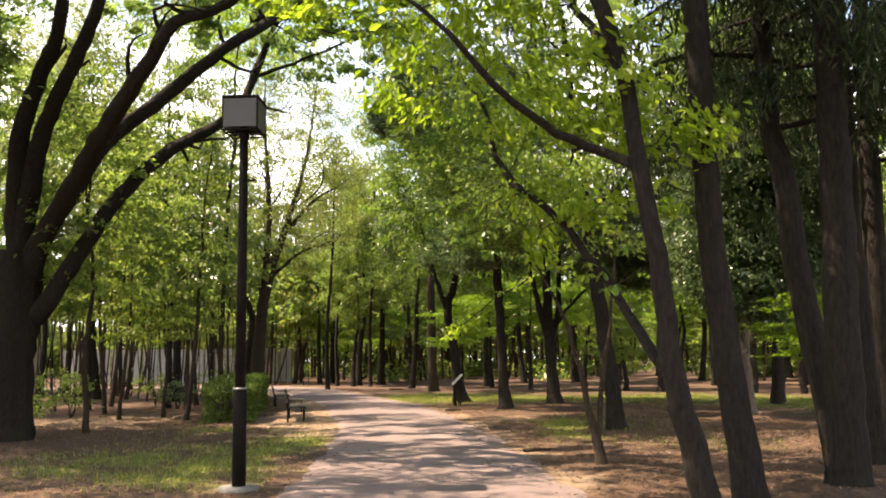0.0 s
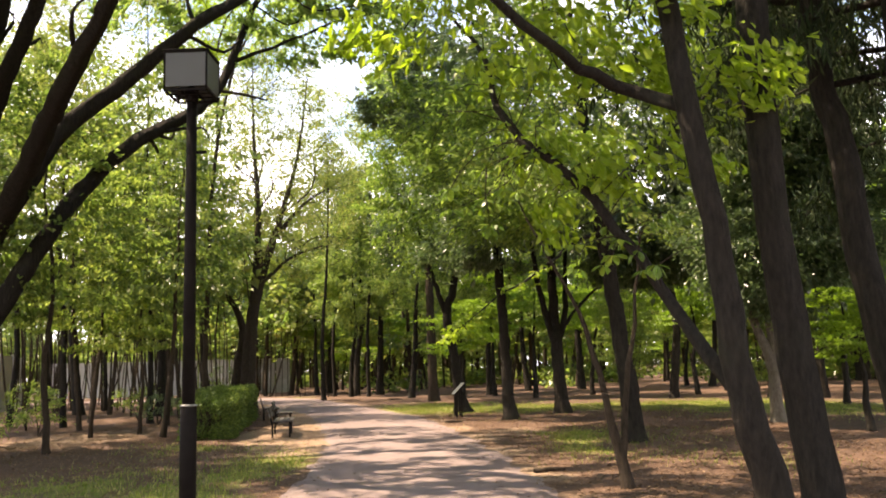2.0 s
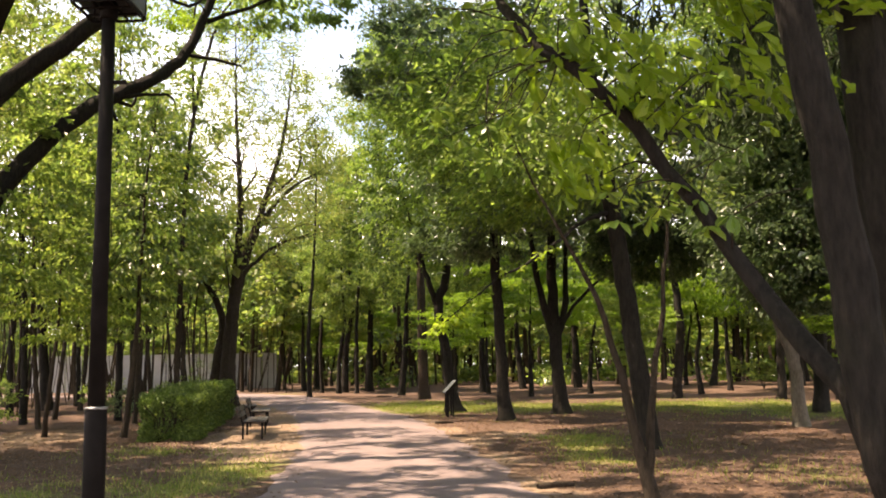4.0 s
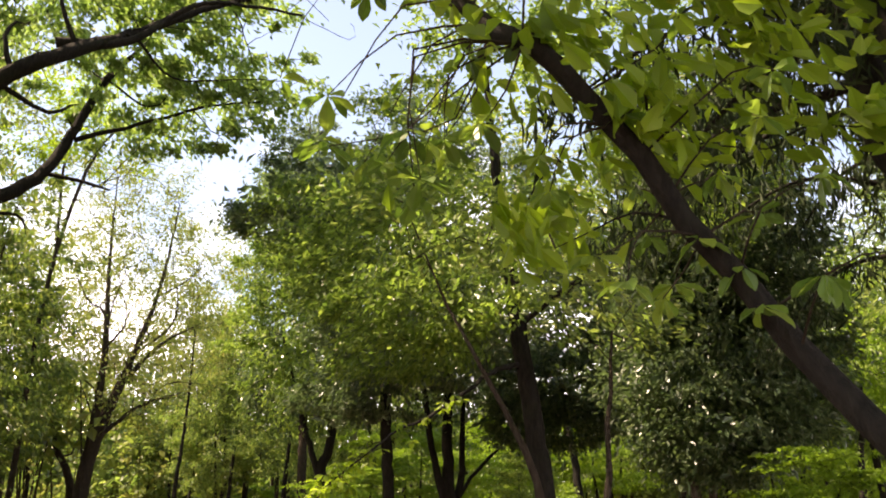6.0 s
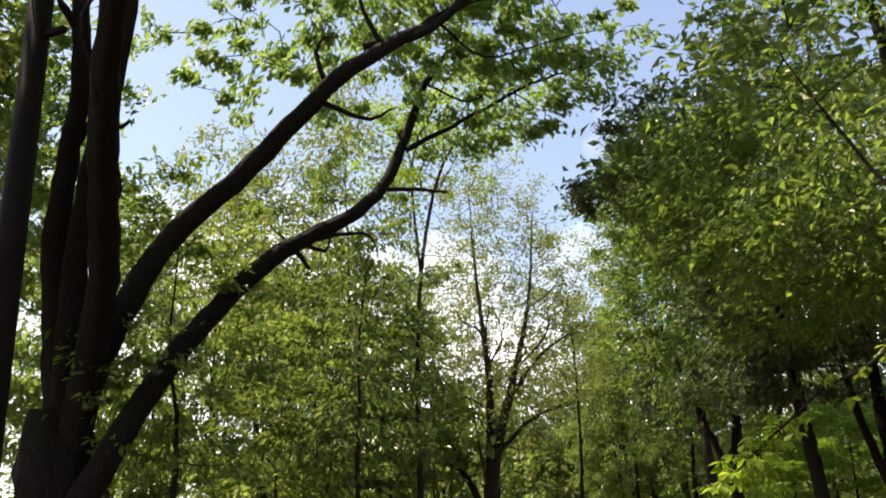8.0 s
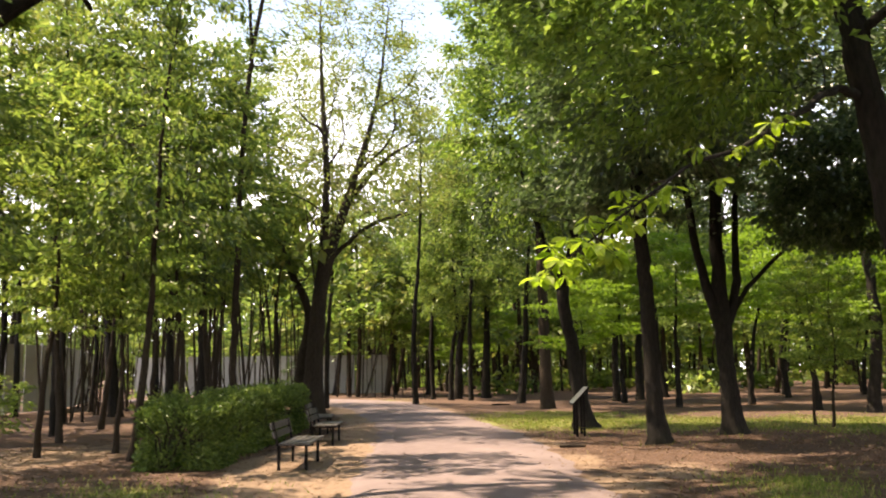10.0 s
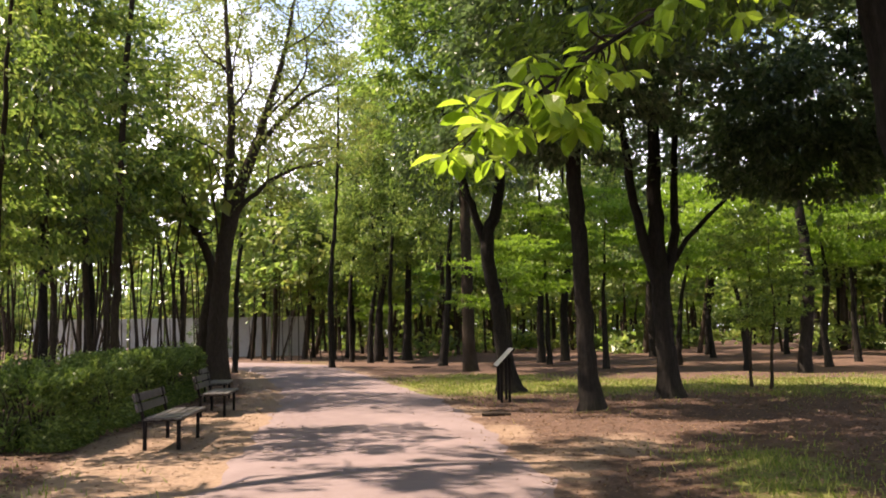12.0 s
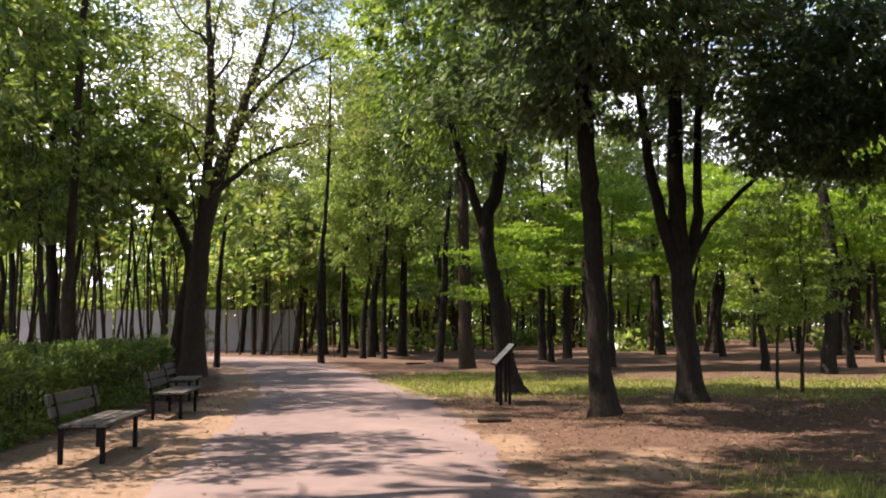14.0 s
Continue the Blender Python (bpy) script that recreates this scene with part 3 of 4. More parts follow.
    return tree("forked_tree", (*foot, 0), "leaning forked dark trunk with large lime-green leaves over the path", stems, blobs, BARK_DARK, LEAF_LIME, 21,
                per=40, radius=0.34, size=0.12, twig=0.012, sides=16, flare=0.35, shell=0.1, cards=broad_leaf_cards, flat=0.5, droop=0.45, aspect=0.5)


forked = forked_tree()


def cedar(foot, stem, height, seed, lo=4.0, reach=3.2, n=34, label="tall dark cedar with drooping needle boughs"):
    rng = np.random.default_rng(seed)
    root = thing("cedar", (*foot, 0), label, "tree", "cedars beside the path")
    pts = [(x - foot[0], y - foot[1], z) for x, y, z, _ in stem]
    rad = [r for *_, r in stem]
    top = (pts[-1][0] + 0.2, pts[-1][1] + 0.2, height)
    pts, rad = [(*pts[0][:2], -0.12)] + pts[1:] + [top], rad + [0.05]
    v, f, line = tube(pts, rad, 16, 0.3, 0.05, 0.35, rng, 0.01)
    child("trunk", mesh_from("trunk", v, f, BARK_DARK, True), root)
    arms, tufts, outs = [], [], []
    for k in range(n):
        z = lo + (height - lo - 0.5) * (k + rng.random() * 0.6) / n
        b = line[np.argmin(abs(line[:, 2] - z))]
        a = k * 2.4 + rng.normal(0, 0.3)
        ln = reach * (1 - 0.65 * (z - lo) / (height - lo)) * rng.uniform(0.7, 1.2)
        d = np.array([math.cos(a), math.sin(a), 0])
        tip = b + d * ln + np.array([0, 0, 0.1 - 0.28 * ln])
        mid = b + d * ln * 0.5 + np.array([0, 0, 0.12])
        v, f, bl = tube((b, mid, tip), (0.05, 0.03, 0.008), 5, 0.25)
        arms.append((v, f))
        for q in bl[2:]:
            m = 36
            side = np.array([-d[1], d[0], 0])
            o = side[None] * rng.normal(0, 0.28, (m, 1)) + rng.normal(0, 0.1, (m, 3))
            o[:, 2] -= np.abs(rng.normal(0, 0.22, m))
            tufts.append(q + o)
    v, f = joined(arms)
    tagged(child("bough", mesh_from("bough", v, f, BARK_DARK, True), root), kind="stuff")
    c = np.concatenate(tufts)
    out = np.zeros_like(c)
    out[:, 2] = -1.2
    v, f = leaf_cards(c, out, 0.22, rng, 0.16, 0.3, 0.2)
    child("crown", mesh_from("crown", v, f, NEEDLE), root)
    return root


cedar((2.70, 10.0), [(2.70, 10, 0, 0.18), (2.55, 10, 1.3, 0.165), (2.41, 10, 2.8, 0.155), (2.37, 10, 4.6, 0.15), (2.4, 10.1, 7, 0.14)], 16, 31, 6.5, 2.6, 26)
cedar((4.21, 11.3), [(4.21, 11.3, 0, 0.24), (4.32, 11.4, 2.5, 0.20), (4.42, 11.5, 4.8, 0.19), (4.48, 11.6, 6.4, 0.17)], 17, 32, 5.2, 3.2, 36)
cedar((4.55, 12.3), [(4.55, 12.3, 0, 0.20), (4.2, 12.6, 2.8, 0.17), (4.16, 12.8, 4.3, 0.16), (4.04, 13, 6.1, 0.14)], 15, 33, 5.0, 3.2, 34)
cedar((5.42, 13.6), [(5.42, 13.6, 0, 0.24), (5.36, 13.6, 2.7, 0.21), (5.44, 13.8, 4.5, 0.19)], 16, 34, 5.2, 3.4, 36)
cedar((7.2, 17.2), [(7.2, 17.2, 0, 0.26), (7.2, 17.2, 3, 0.22), (7.3, 17.3, 6, 0.19)], 17, 35, 5.0, 3.6, 38)

# large single leaves in whorls at the twig ends
def leaf_mesh(seed, leaf_mat):
    r = np.random.default_rng(seed)
    bm = bmesh.new()
    rows = []
    for u, w in ((0.0, 0.03), (0.25, 0.24), (0.55, 0.48), (0.78, 0.42), (0.93, 0.18)):
        z = -0.18 * u * u + r.normal(0, 0.012)
        rows.append([bm.verts.new((s * w * 0.5, u, z + abs(s) * w * 0.16 + r.normal(0, 0.008))) for s in (-1, 0, 1)])
    tip = bm.verts.new((r.normal(0, 0.02), 1.0, -0.2))
    for p, q in zip(rows, rows[1:]):
        for k in (0, 1):
            bm.faces.new((p[k], p[k + 1], q[k + 1], q[k]))
    for k in (0, 1):
        bm.faces.new((rows[-1][k], rows[-1][k + 1], tip))
    me = bpy.data.meshes.new("leaf")
    bm.to_mesh(me)
    bm.free()
    me.materials.append(leaf_mat)
    return me


LEAVES = [leaf_mesh(k, LEAF_BIG) for k in range(5)]
LIME_LEAVES = [leaf_mesh(k + 10, LEAF_LIME) for k in range(5)]


def whorls(root, line, ends, size, seed, per=6, leaves=LEAVES):
    """Twigs from a limb's line to the ends, each end with a whorl of drooping leaves; all in the root's own space."""
    rng = np.random.default_rng(seed)
    pieces = []
    for e in ends:
        p = line[np.argmin(np.linalg.norm(line - e, axis=1))]
        ln = np.linalg.norm(e - p)
        v, f, _ = tube((p, (p + e) / 2 + rng.normal(0, 0.16, 3) * ln + np.array([0, 0, 0.10 * ln]), e), (0.006, 0.004, 0.002), 5, 0.2)
        pieces.append((v, f))
        a0 = rng.uniform(0, 360)
        for k in range(per):
            s = size * rng.uniform(0.7, 1.2)
            ob = child("leaf", leaves[int(rng.integers(5))], root)
            ob.matrix_basis = pose(*e, 0, 0, a0 + k * 360 / per + rng.normal(0, 14)) @ pose(0, 0.01, 0, rng.normal(-28, 18), rng.normal(0, 22), 0) @ Matrix.Scale(s, 4)
    v, f = joined(pieces)
    tagged(child("twig", mesh_from("twig", v, f, BARK_BROWN, True), root), kind="stuff")


def ends_in(centre, axes, n, low, seed):
    r = np.random.default_rng(seed)
    q = np.array(centre) + r.uniform(-1, 1, (n, 3)) * np.array(axes)
    q[:, 2] = np.maximum(q[:, 2], low + r.uniform(0, 0.3, n))
    return q


stem_line, _ = smooth_line([(-0.31, 0.4, 1.4), (-0.53, 0.8, 1.9), (-0.83, 1.05, 2.5), (-1.19, 1.0, 2.97), (-1.52, 0.88, 3.29), (-1.77, 0.9, 3.5), (-1.97, 1.25, 3.9), (-2.1, 1.75, 4.6)], [1] * 8, 0.15)
rg = np.random.default_rng(29)
near_ends = stem_line[rg.integers(len(stem_line) // 3, len(stem_line) - 4, 42)] + rg.normal(0, 1, (42, 3)) * np.array([0.34, 0.24, 0.20]) + np.array([0.0, 0.0, -0.05])
near_ends = np.concatenate((near_ends, ends_in((-2.2, 0.9, 2.9), (0.25, 0.18, 0.25), 9, 2.6, 6)))
near_ends[:, 2] = np.maximum(near_ends[:, 2], 2.35)
whorls(forked, stem_line, near_ends, 0.115, 5, 6)

# slim two-stemmed tree
tree("slim_tree", (1.5, 13.7, 0), "slim forked grey-brown tree on bare soil", [
    at_foot((1.5, 13.7), [(1.5, 13.7, 0, 0.085), (1.4, 13.8, 0.5, 0.07), (1.25, 13.8, 1.2, 0.045), (0.97, 13.8, 2.3, 0.03), (0.65, 13.8, 2.95, 0.02), (0.35, 13.9, 3.6, 0.013), (0.0, 14.0, 4.5, 0.005)]),
    at_foot((1.5, 13.7), [(1.44, 13.75, 0.35, 0.05), (1.5, 13.85, 0.9, 0.045), (1.58, 13.9, 1.6, 0.035), (1.72, 14, 2.1, 0.03), (1.9, 14.2, 3.4, 0.012)])],
    [((-1.3, 0.4, 4.3), (1.0, 1.0, 0.6), 18), ((0.4, 0.5, 3.6), (0.8, 0.8, 0.5), 12)], BARK_BROWN, LEAF_MID, 41, per=40, radius=0.4, size=0.1, twig=0.012, flare=0.4)

# leaning dark tree that stretches one leafy bough over the path
def leaning_tree():
    foot = (2.6, 20.6)
    W = lambda *rows: at_foot(foot, rows)
    stems = [W((2.6, 20.6, 0, 0.20), (2.52, 20.6, 1.0, 0.18), (2.36, 20.7, 2.6, 0.17), (2.12, 20.7, 4.6, 0.15), (1.9, 20.9, 7, 0.12), (1.7, 21, 10, 0.05)),
             W((2.05, 20.7, 4.4, 0.05), (1.4, 19.0, 3.95, 0.035), (0.55, 17.5, 3.2, 0.022), (-0.1, 16.6, 2.78, 0.013), (-0.52, 16.15, 2.4, 0.008), (-0.88, 15.98, 2.1, 0.004)),
             W((2.0, 20.7, 5.0, 0.06), (3.2, 20.4, 5.8, 0.04), (4.4, 20.2, 5.4, 0.015))]
    # the clumps at (-3.9, 4.6) are added to shade the ground beside the path
    blobs = [((0.5, 0.4, 9.2), (3.7, 3.6, 3.0), 150), ((2.4, 0.2, 8.2), (2.6, 2.6, 2.0), 60), ((-2.6, 0.4, 6.8), (1.9, 2.4, 1.6), 50), ((-1.6, -2.4, 5.2), (1.5, 1.6, 0.8), 44), ((-3.2, 1.8, 6.8), (1.7, 2.0, 1.2), 60), ((0.4, 0.8, 12.2), (3.0, 2.8, 1.6), 70), ((-3.9, 4.6, 8.0), (1.9, 2.4, 1.5), 60), ((-2.4, -0.6, 5.0), (1.5, 1.2, 0.5), 40), ((-2.6, 1.8, 4.9), (1.5, 1.2, 0.5), 36)]
    root = tree("leaning_tree", (*foot, 0), "dark leaning tree with a lime-leaved bough over the path", stems, blobs, BARK_DARK, LEAF_FRESH, 43,
                per=52, radius=0.42, size=0.14, twig=0.012, sides=16)
    return root


leaning = leaning_tree()
bough_line, _ = smooth_line([(-1.2, -1.6, 3.95), (-2.05, -3.1, 3.2), (-2.7, -4.0, 2.78), (-3.12, -4.45, 2.4), (-3.48, -4.62, 2.1)], [1] * 5, 0.07)
rg = np.random.default_rng(17)
u = rg.random((44, 1))
tips = np.concatenate((np.array([-3.50, -4.6, 2.04]) * (1 - u) + np.array([-2.95, -4.3, 2.56]) * u,
                       bough_line[rg.integers(len(bough_line) // 3, len(bough_line) * 2 // 3, 12)])) + rg.normal(0, 1, (56, 3)) * np.array([0.09, 0.13, 0.07])
whorls(leaning, bough_line, tips, 0.105, 8, 5, LIME_LEAVES)

tree("glossy_tree", (0.09, 29.8, 0), "straight dark trunk under a dense dark evergreen crown",
     [at_foot((0.09, 29.8), [(0.09, 29.8, 0, 0.19), (0.03, 29.8, 1.5, 0.16), (-0.02, 29.8, 3.1, 0.155), (-0.1, 29.8, 5, 0.14), (-0.1, 29.9, 9, 0.09), (0, 30, 13, 0.03)])],
     # the clumps at (-1.9, -4.2) are added so that their shade falls at right
     [((-0.2, 0, 8.5), (2.6, 2.6, 4.2), 125), ((0.6, -0.2, 12.5), (2.2, 2.2, 2.0), 60), ((-1.2, -0.4, 5.4), (1.6, 1.6, 1.0), 30), ((-1.9, -4.2, 9.4), (2.3, 2.2, 1.4), 70), ((2.0, -4.0, 6.6), (1.9, 1.5, 1.0), 30), ((0.6, -0.4, 7.0), (2.8, 2.4, 1.7), 60)], BARK_DARK, LEAF_DARK, 51, per=110, radius=0.42, size=0.145, flare=1.1, core=6)

tree("evergreen_oak", (1.85, 32.3, 0), "dark multi-stemmed evergreen oak with a broad dense crown", [
    at_foot((1.85, 32.3), [(1.85, 32.3, 0, 0.22), (1.8, 32.3, 1.4, 0.185), (1.75, 32.3, 2.4, 0.19), (1.71, 32.3, 4.4, 0.15), (1.77, 32.3, 6.5, 0.11), (1.9, 32.4, 11, 0.04)]),
    at_foot((1.85, 32.3), [(1.75, 32.3, 2.2, 0.14), (1.31, 32.2, 3.9, 0.11), (1.11, 32.0, 5.3, 0.09), (0.9, 31.8, 7.5, 0.04)]),
    at_foot((1.85, 32.3), [(1.8, 32.3, 2.3, 0.12), (2.13, 32.5, 3.4, 0.10), (2.2, 32.6, 5.2, 0.07), (2.6, 32.6, 8, 0.03)]),
    at_foot((1.85, 32.3), [(1.9, 32.35, 2.6, 0.07), (2.4, 32.6, 3.4, 0.055), (2.9, 32.8, 3.9, 0.05), (4.2, 33, 5.2, 0.02)])],
    [((1.4, 0, 8.3), (4.2, 4.2, 3.6), 160), ((3.6, -0.8, 6.0), (2.8, 2.6, 1.5), 100), ((0.8, 0.4, 12), (3.0, 2.8, 2.2), 90), ((4.2, -1.3, 9.2), (2.2, 2.6, 2.4), 70), ((1.6, -0.4, 6.2), (3.2, 2.6, 1.2), 50), ((2.7, -0.6, 4.9), (2.3, 1.8, 0.8), 80), ((6.0, -0.5, 8.0), (1.8, 2.2, 1.8), 36)], BARK_DARK, LEAF_DARK, 52, per=100, radius=0.42, size=0.145, flare=1.0, core=3)

tree("sign_side_tree", (-1.65, 34.4, 0), "dark forked tree behind the sign with a mid-green crown", [
    at_foot((-1.65, 34.4), [(-1.65, 34.4, 0, 0.22), (-1.8, 34.4, 1.2, 0.17), (-1.93, 34.4, 2.4, 0.16), (-2.12, 34.4, 3.7, 0.16), (-1.78, 34.5, 5, 0.13), (-1.6, 34.6, 9, 0.05)]),
    at_foot((-1.65, 34.4), [(-2.1, 34.4, 3.5, 0.12), (-2.4, 34.35, 4.4, 0.10), (-2.7, 34.3, 5.4, 0.08), (-3.4, 34, 8, 0.03)])],
    [((-0.8, 0, 8.5), (3.2, 3.0, 3.6), 230), ((-1.2, 0.2, 12), (2.6, 2.6, 2.0), 70)], BARK_DARK, LEAF_FRESH, 53, per=80, radius=0.44, size=0.14, flare=1.1, core=4)

tree("low_evergreen", (6.9, 25.3, 0), "pale slanting forked trunk under a low dense dark crown", [
    at_foot((6.9, 25.3), [(6.9, 25.3, 0, 0.16), (6.86, 25.3, 0.9, 0.14), (6.8, 25.3, 1.6, 0.13), (6.45, 25.3, 2.7, 0.10), (6.0, 25.3, 5, 0.07), (6.6, 25.3, 10, 0.03)]),
    at_foot((6.9, 25.3), [(6.84, 25.3, 1.2, 0.10), (6.93, 25.35, 2.6, 0.09), (7.1, 25.4, 5, 0.04)])],
    [((0.6, 0, 7.4), (2.7, 3.0, 2.2), 120), ((0.5, 0, 5.2), (2.6, 3.0, 2.8), 190), ((0.8, 0.3, 8.4), (2.6, 2.6, 1.8), 80), ((-0.1, -1.0, 4.0), (2.0, 2.2, 1.3), 90), ((0.4, -0.2, 10.8), (2.6, 2.4, 1.8), 90)], BARK_GREY, LEAF_DARK, 56, per=110, radius=0.5, size=0.15, flare=0.5, core=14)

tree("fir_top_tree", (-3.7, 46.9, 0), "tall slender evergreen rising over the other crowns", [
    at_foot((-3.7, 46.9), [(-3.7, 46.9, 0, 0.25), (-3.75, 46.9, 5, 0.2), (-3.9, 46.9, 13, 0.13), (-4, 46.9, 22.5, 0.03)])],
    [((-0.2, 0, 16.5), (2.6, 2.6, 6.0), 190), ((0, 0, 9.5), (3.0, 3.0, 3.0), 90)], BARK_BROWN, LEAF_DARK, 54, per=80, radius=0.62, size=0.2, core=8)

# added tree: its high crown is set to shade the ground beside the path
tree("canopy_tree", (-10.4, 31.8, 0), "added tall slim tree whose high crown shades the path and its right side", [
    at_foot((-10.4, 31.8), [(-10.4, 31.8, 0, 0.11), (-10.3, 31.8, 4, 0.085), (-10.0, 31.6, 9, 0.06), (-9.2, 31.4, 12.6, 0.05), (-8.0, 31.2, 14.4, 0.03)]),
    at_foot((-10.4, 31.8), [(-9.9, 31.6, 10, 0.05), (-9.4, 30.2, 13, 0.035), (-8.0, 29.6, 15.0, 0.02)])],
    [((2.4, -0.8, 14.6), (2.6, 2.6, 1.0), 50), ((0.8, -0.6, 13.4), (2.2, 2.4, 1.4), 30)], BARK_BROWN, LEAF_LIME, 57, per=60, radius=0.5, size=0.15, twig=0.014, shell=0.1)

TWIN = (-11.65, 41.3)
twin_stems = []
twin_stems.append(at_foot(TWIN, [(-11.65, 41.3, 0, 0.38), (-11.58, 41.3, 2.9, 0.32), (-11.2, 41.4, 5.6, 0.26), (-10.4, 42.0, 8.6, 0.15), (-9.6, 42.5, 12, 0.08), (-9.2, 43, 16, 0.03)]))
twin_stems.append(at_foot(TWIN, [(-12.5, 41.7, -0.1, 0.26), (-12.3, 41.8, 2, 0.2), (-12.16, 42.0, 3.9, 0.17), (-13.09, 42.0, 5.9, 0.12), (-13.6, 42, 8, 0.07), (-14, 42, 12, 0.03)]))
twin_stems.append(at_foot(TWIN, [(-11.45, 41.3, 4.4, 0.18), (-11.1, 41.0, 8.5, 0.13), (-11.3, 41.0, 12.4, 0.07), (-11.4, 41, 16.5, 0.02)]))
twin_stems.append(at_foot(TWIN, [(-11.2, 41.4, 5.6, 0.10), (-9.9, 42, 6.9, 0.07), (-8.4, 42.6, 7.6, 0.03)]))
twin_stems.append(at_foot(TWIN, [(-10.6, 41.9, 7.9, 0.10), (-9.3, 42.5, 9.6, 0.06), (-7.9, 43, 10.6, 0.02)]))
twin_stems += shoots(twin_stems[:5], np.random.default_rng(14), 34, 1.6, 3.6)
tree("twin_trunk_tree", (*TWIN, 0), "tall twin-trunked tree with thin olive spring leaves", twin_stems,
     [((0.4, 0.5, 12.5), (4.2, 3.6, 4.6), 300), ((1.2, 0.5, 7.5), (3.4, 2.8, 1.8), 90), ((-2, 0.5, 9), (2.4, 2.4, 2.6), 80), ((0.6, 0.5, 17), (2.6, 2.4, 1.6), 60)], BARK_BROWN, LEAF_OLIVE, 55, per=34, radius=0.6, size=0.15, twig=0.03, shell=0.15)

# ---- simpler kinds that stand many times in the wood ----
def upright(name, label, h, r, blobs, bark_mat, leaf_mat, seed, bend=0.3, **kw):
    rng = np.random.default_rng(seed)
    b = rng.normal(0, bend, (4, 2))
    stem = [((0, 0, 0), r)] + [((b[:k + 1, 0].sum() * 0.5, b[:k + 1, 1].sum() * 0.5, h * (k + 1) / 4), r * (1 - 0.22 * (k + 1))) for k in range(4)]
    off = stem[3][0]
    moved = [((c[0] + off[0] * 0.7, c[1] + off[1] * 0.7, c[2]), rr, n) for c, rr, n in blobs]
    return tree(name, (0, 0, 0), label, [stem], moved, bark_mat, leaf_mat, seed, sides=9, **kw)


def plant(proto, x, y, turn, size=1.0, tall=1.0, first=[]):
    m = pose(x, y, 0, 0, 0, turn) @ Matrix.Diagonal((size, size, size * tall, 1))
    if proto not in first:
        first.append(proto)
        proto.matrix_basis = m
        return proto
    return copy_thing_scaled(proto, m)


def copy_thing_scaled(proto, m):
    keep = proto.scale.copy()
    proto.scale = (1, 1, 1)
    ob = copy_thing(proto, m)
    proto.scale = keep
    return ob


UNDER = [upright("understorey_tree", "slim tree with tiers of mid-green leaves in the wood", 7.5, 0.08,
                 [((0, 0, 5.4), (2.3, 2.3, 2.4), 56), ((0.3, 0, 8), (1.6, 1.6, 1.5), 26), ((-0.4, 0.3, 3.5), (1.9, 1.8, 0.7), 24)], BARK_BROWN, {61: LEAF_MID, 62: LEAF_DEEP, 63: LEAF_YELLOW}[s], s,
                 per=52, radius=0.46, size=0.17, twig=0.014, shell=0.4, bend=0.28, group="understorey trees", flatten=0.28, flat=0.75) for s in (61, 62, 63)]
TALL = [upright("tall_tree", "tall slender tree with a high airy crown", 13, 0.12,
                [((0, 0, 11), (2.8, 2.8, 3.6), 110), ((0.4, 0.2, 14.5), (2.0, 2.0, 2.0), 40)], BARK_DARK, LEAF_OLIVE, s,
                per=32, radius=0.6, size=0.18, twig=0.016, group="tall trees of the wood", shell=0.3) for s in (64, 65)]
EVER = [upright("evergreen_tree", "dense dark evergreen tree in the wood", 10, 0.24,
                [((0, 0, 8), (3.2, 3.2, 3.8), 150), ((0.5, 0.2, 11.5), (2.2, 2.2, 2.0), 45)], BARK_DARK, LEAF_DARK, s,
                per=60, radius=0.62, size=0.2, twig=0.016, group="evergreens of the wood", core=4) for s in (66, 67)]
GREEN = [upright("leafy_tree", "leafy tree with a fresh green crown", 9.5, 0.2,
                 [((0, 0, 7.4), (3.1, 3.1, 3.4), 130), ((0.4, -0.3, 10.5), (2.2, 2.2, 1.9), 45)], BARK_DARK, LEAF_MID, s,
                 per=60, radius=0.58, size=0.18, twig=0.016, group="leafy trees of the wood") for s in (68, 69)]
MAPLE = [upright("maple_tree", "maple with flat tiers of lime leaves", 4.6, 0.12,
                 [((0.9, 0.2, 3.1), (1.7, 1.5, 0.35), 22), ((-1.0, -0.4, 3.7), (1.6, 1.7, 0.35), 24), ((0.2, 1.0, 4.3), (1.8, 1.3, 0.35), 22), ((0.5, -0.8, 4.9), (1.5, 1.3, 0.35), 18), ((-0.5, 0.4, 5.5), (1.3, 1.2, 0.4), 16)],
                 BARK_DARK, LEAF_MAPLE, s, per=60, radius=0.5, size=0.15, twig=0.014, group="maples in the clearing", flatten=0.18, flat=0.85, shell=0.1) for s in (71, 72)]

# named places: kind, x, y, turn, size, tall
standing = []
# the wood left of the path
standing += [
    (UNDER[0], -10.2, 21.1, 20, 1.0, 1.0),
    (UNDER[2], -11.5, 25.8, 250, 0.8, 1.0),
    (UNDER[0], -10.6, 27.0, 200, 0.75, 1.1),
    (UNDER[1], -12.0, 34.0, 10, 1.1, 1.1),
    (UNDER[2], -13.6, 29.5, 80, 1.0, 1.1),
    (UNDER[0], -14.6, 23.5, 300, 1.1, 1.15),
    (UNDER[1], -15.5, 34, 170, 1.1, 1.2),
    (UNDER[2], -11.2, 30.6, 33, 0.95, 1.15),
    (UNDER[0], -14.2, 38.5, 99, 1.1, 1.2),
    (UNDER[1], -16.5, 27.5, 222, 1.1, 1.2),
    (UNDER[2], -17.5, 40, 12, 1.2, 1.2),
    (TALL[0], -15.2, 31.5, 40, 1.0, 1.0),
    (TALL[1], -18.5, 36.5, 120, 1.0, 1.0),
]
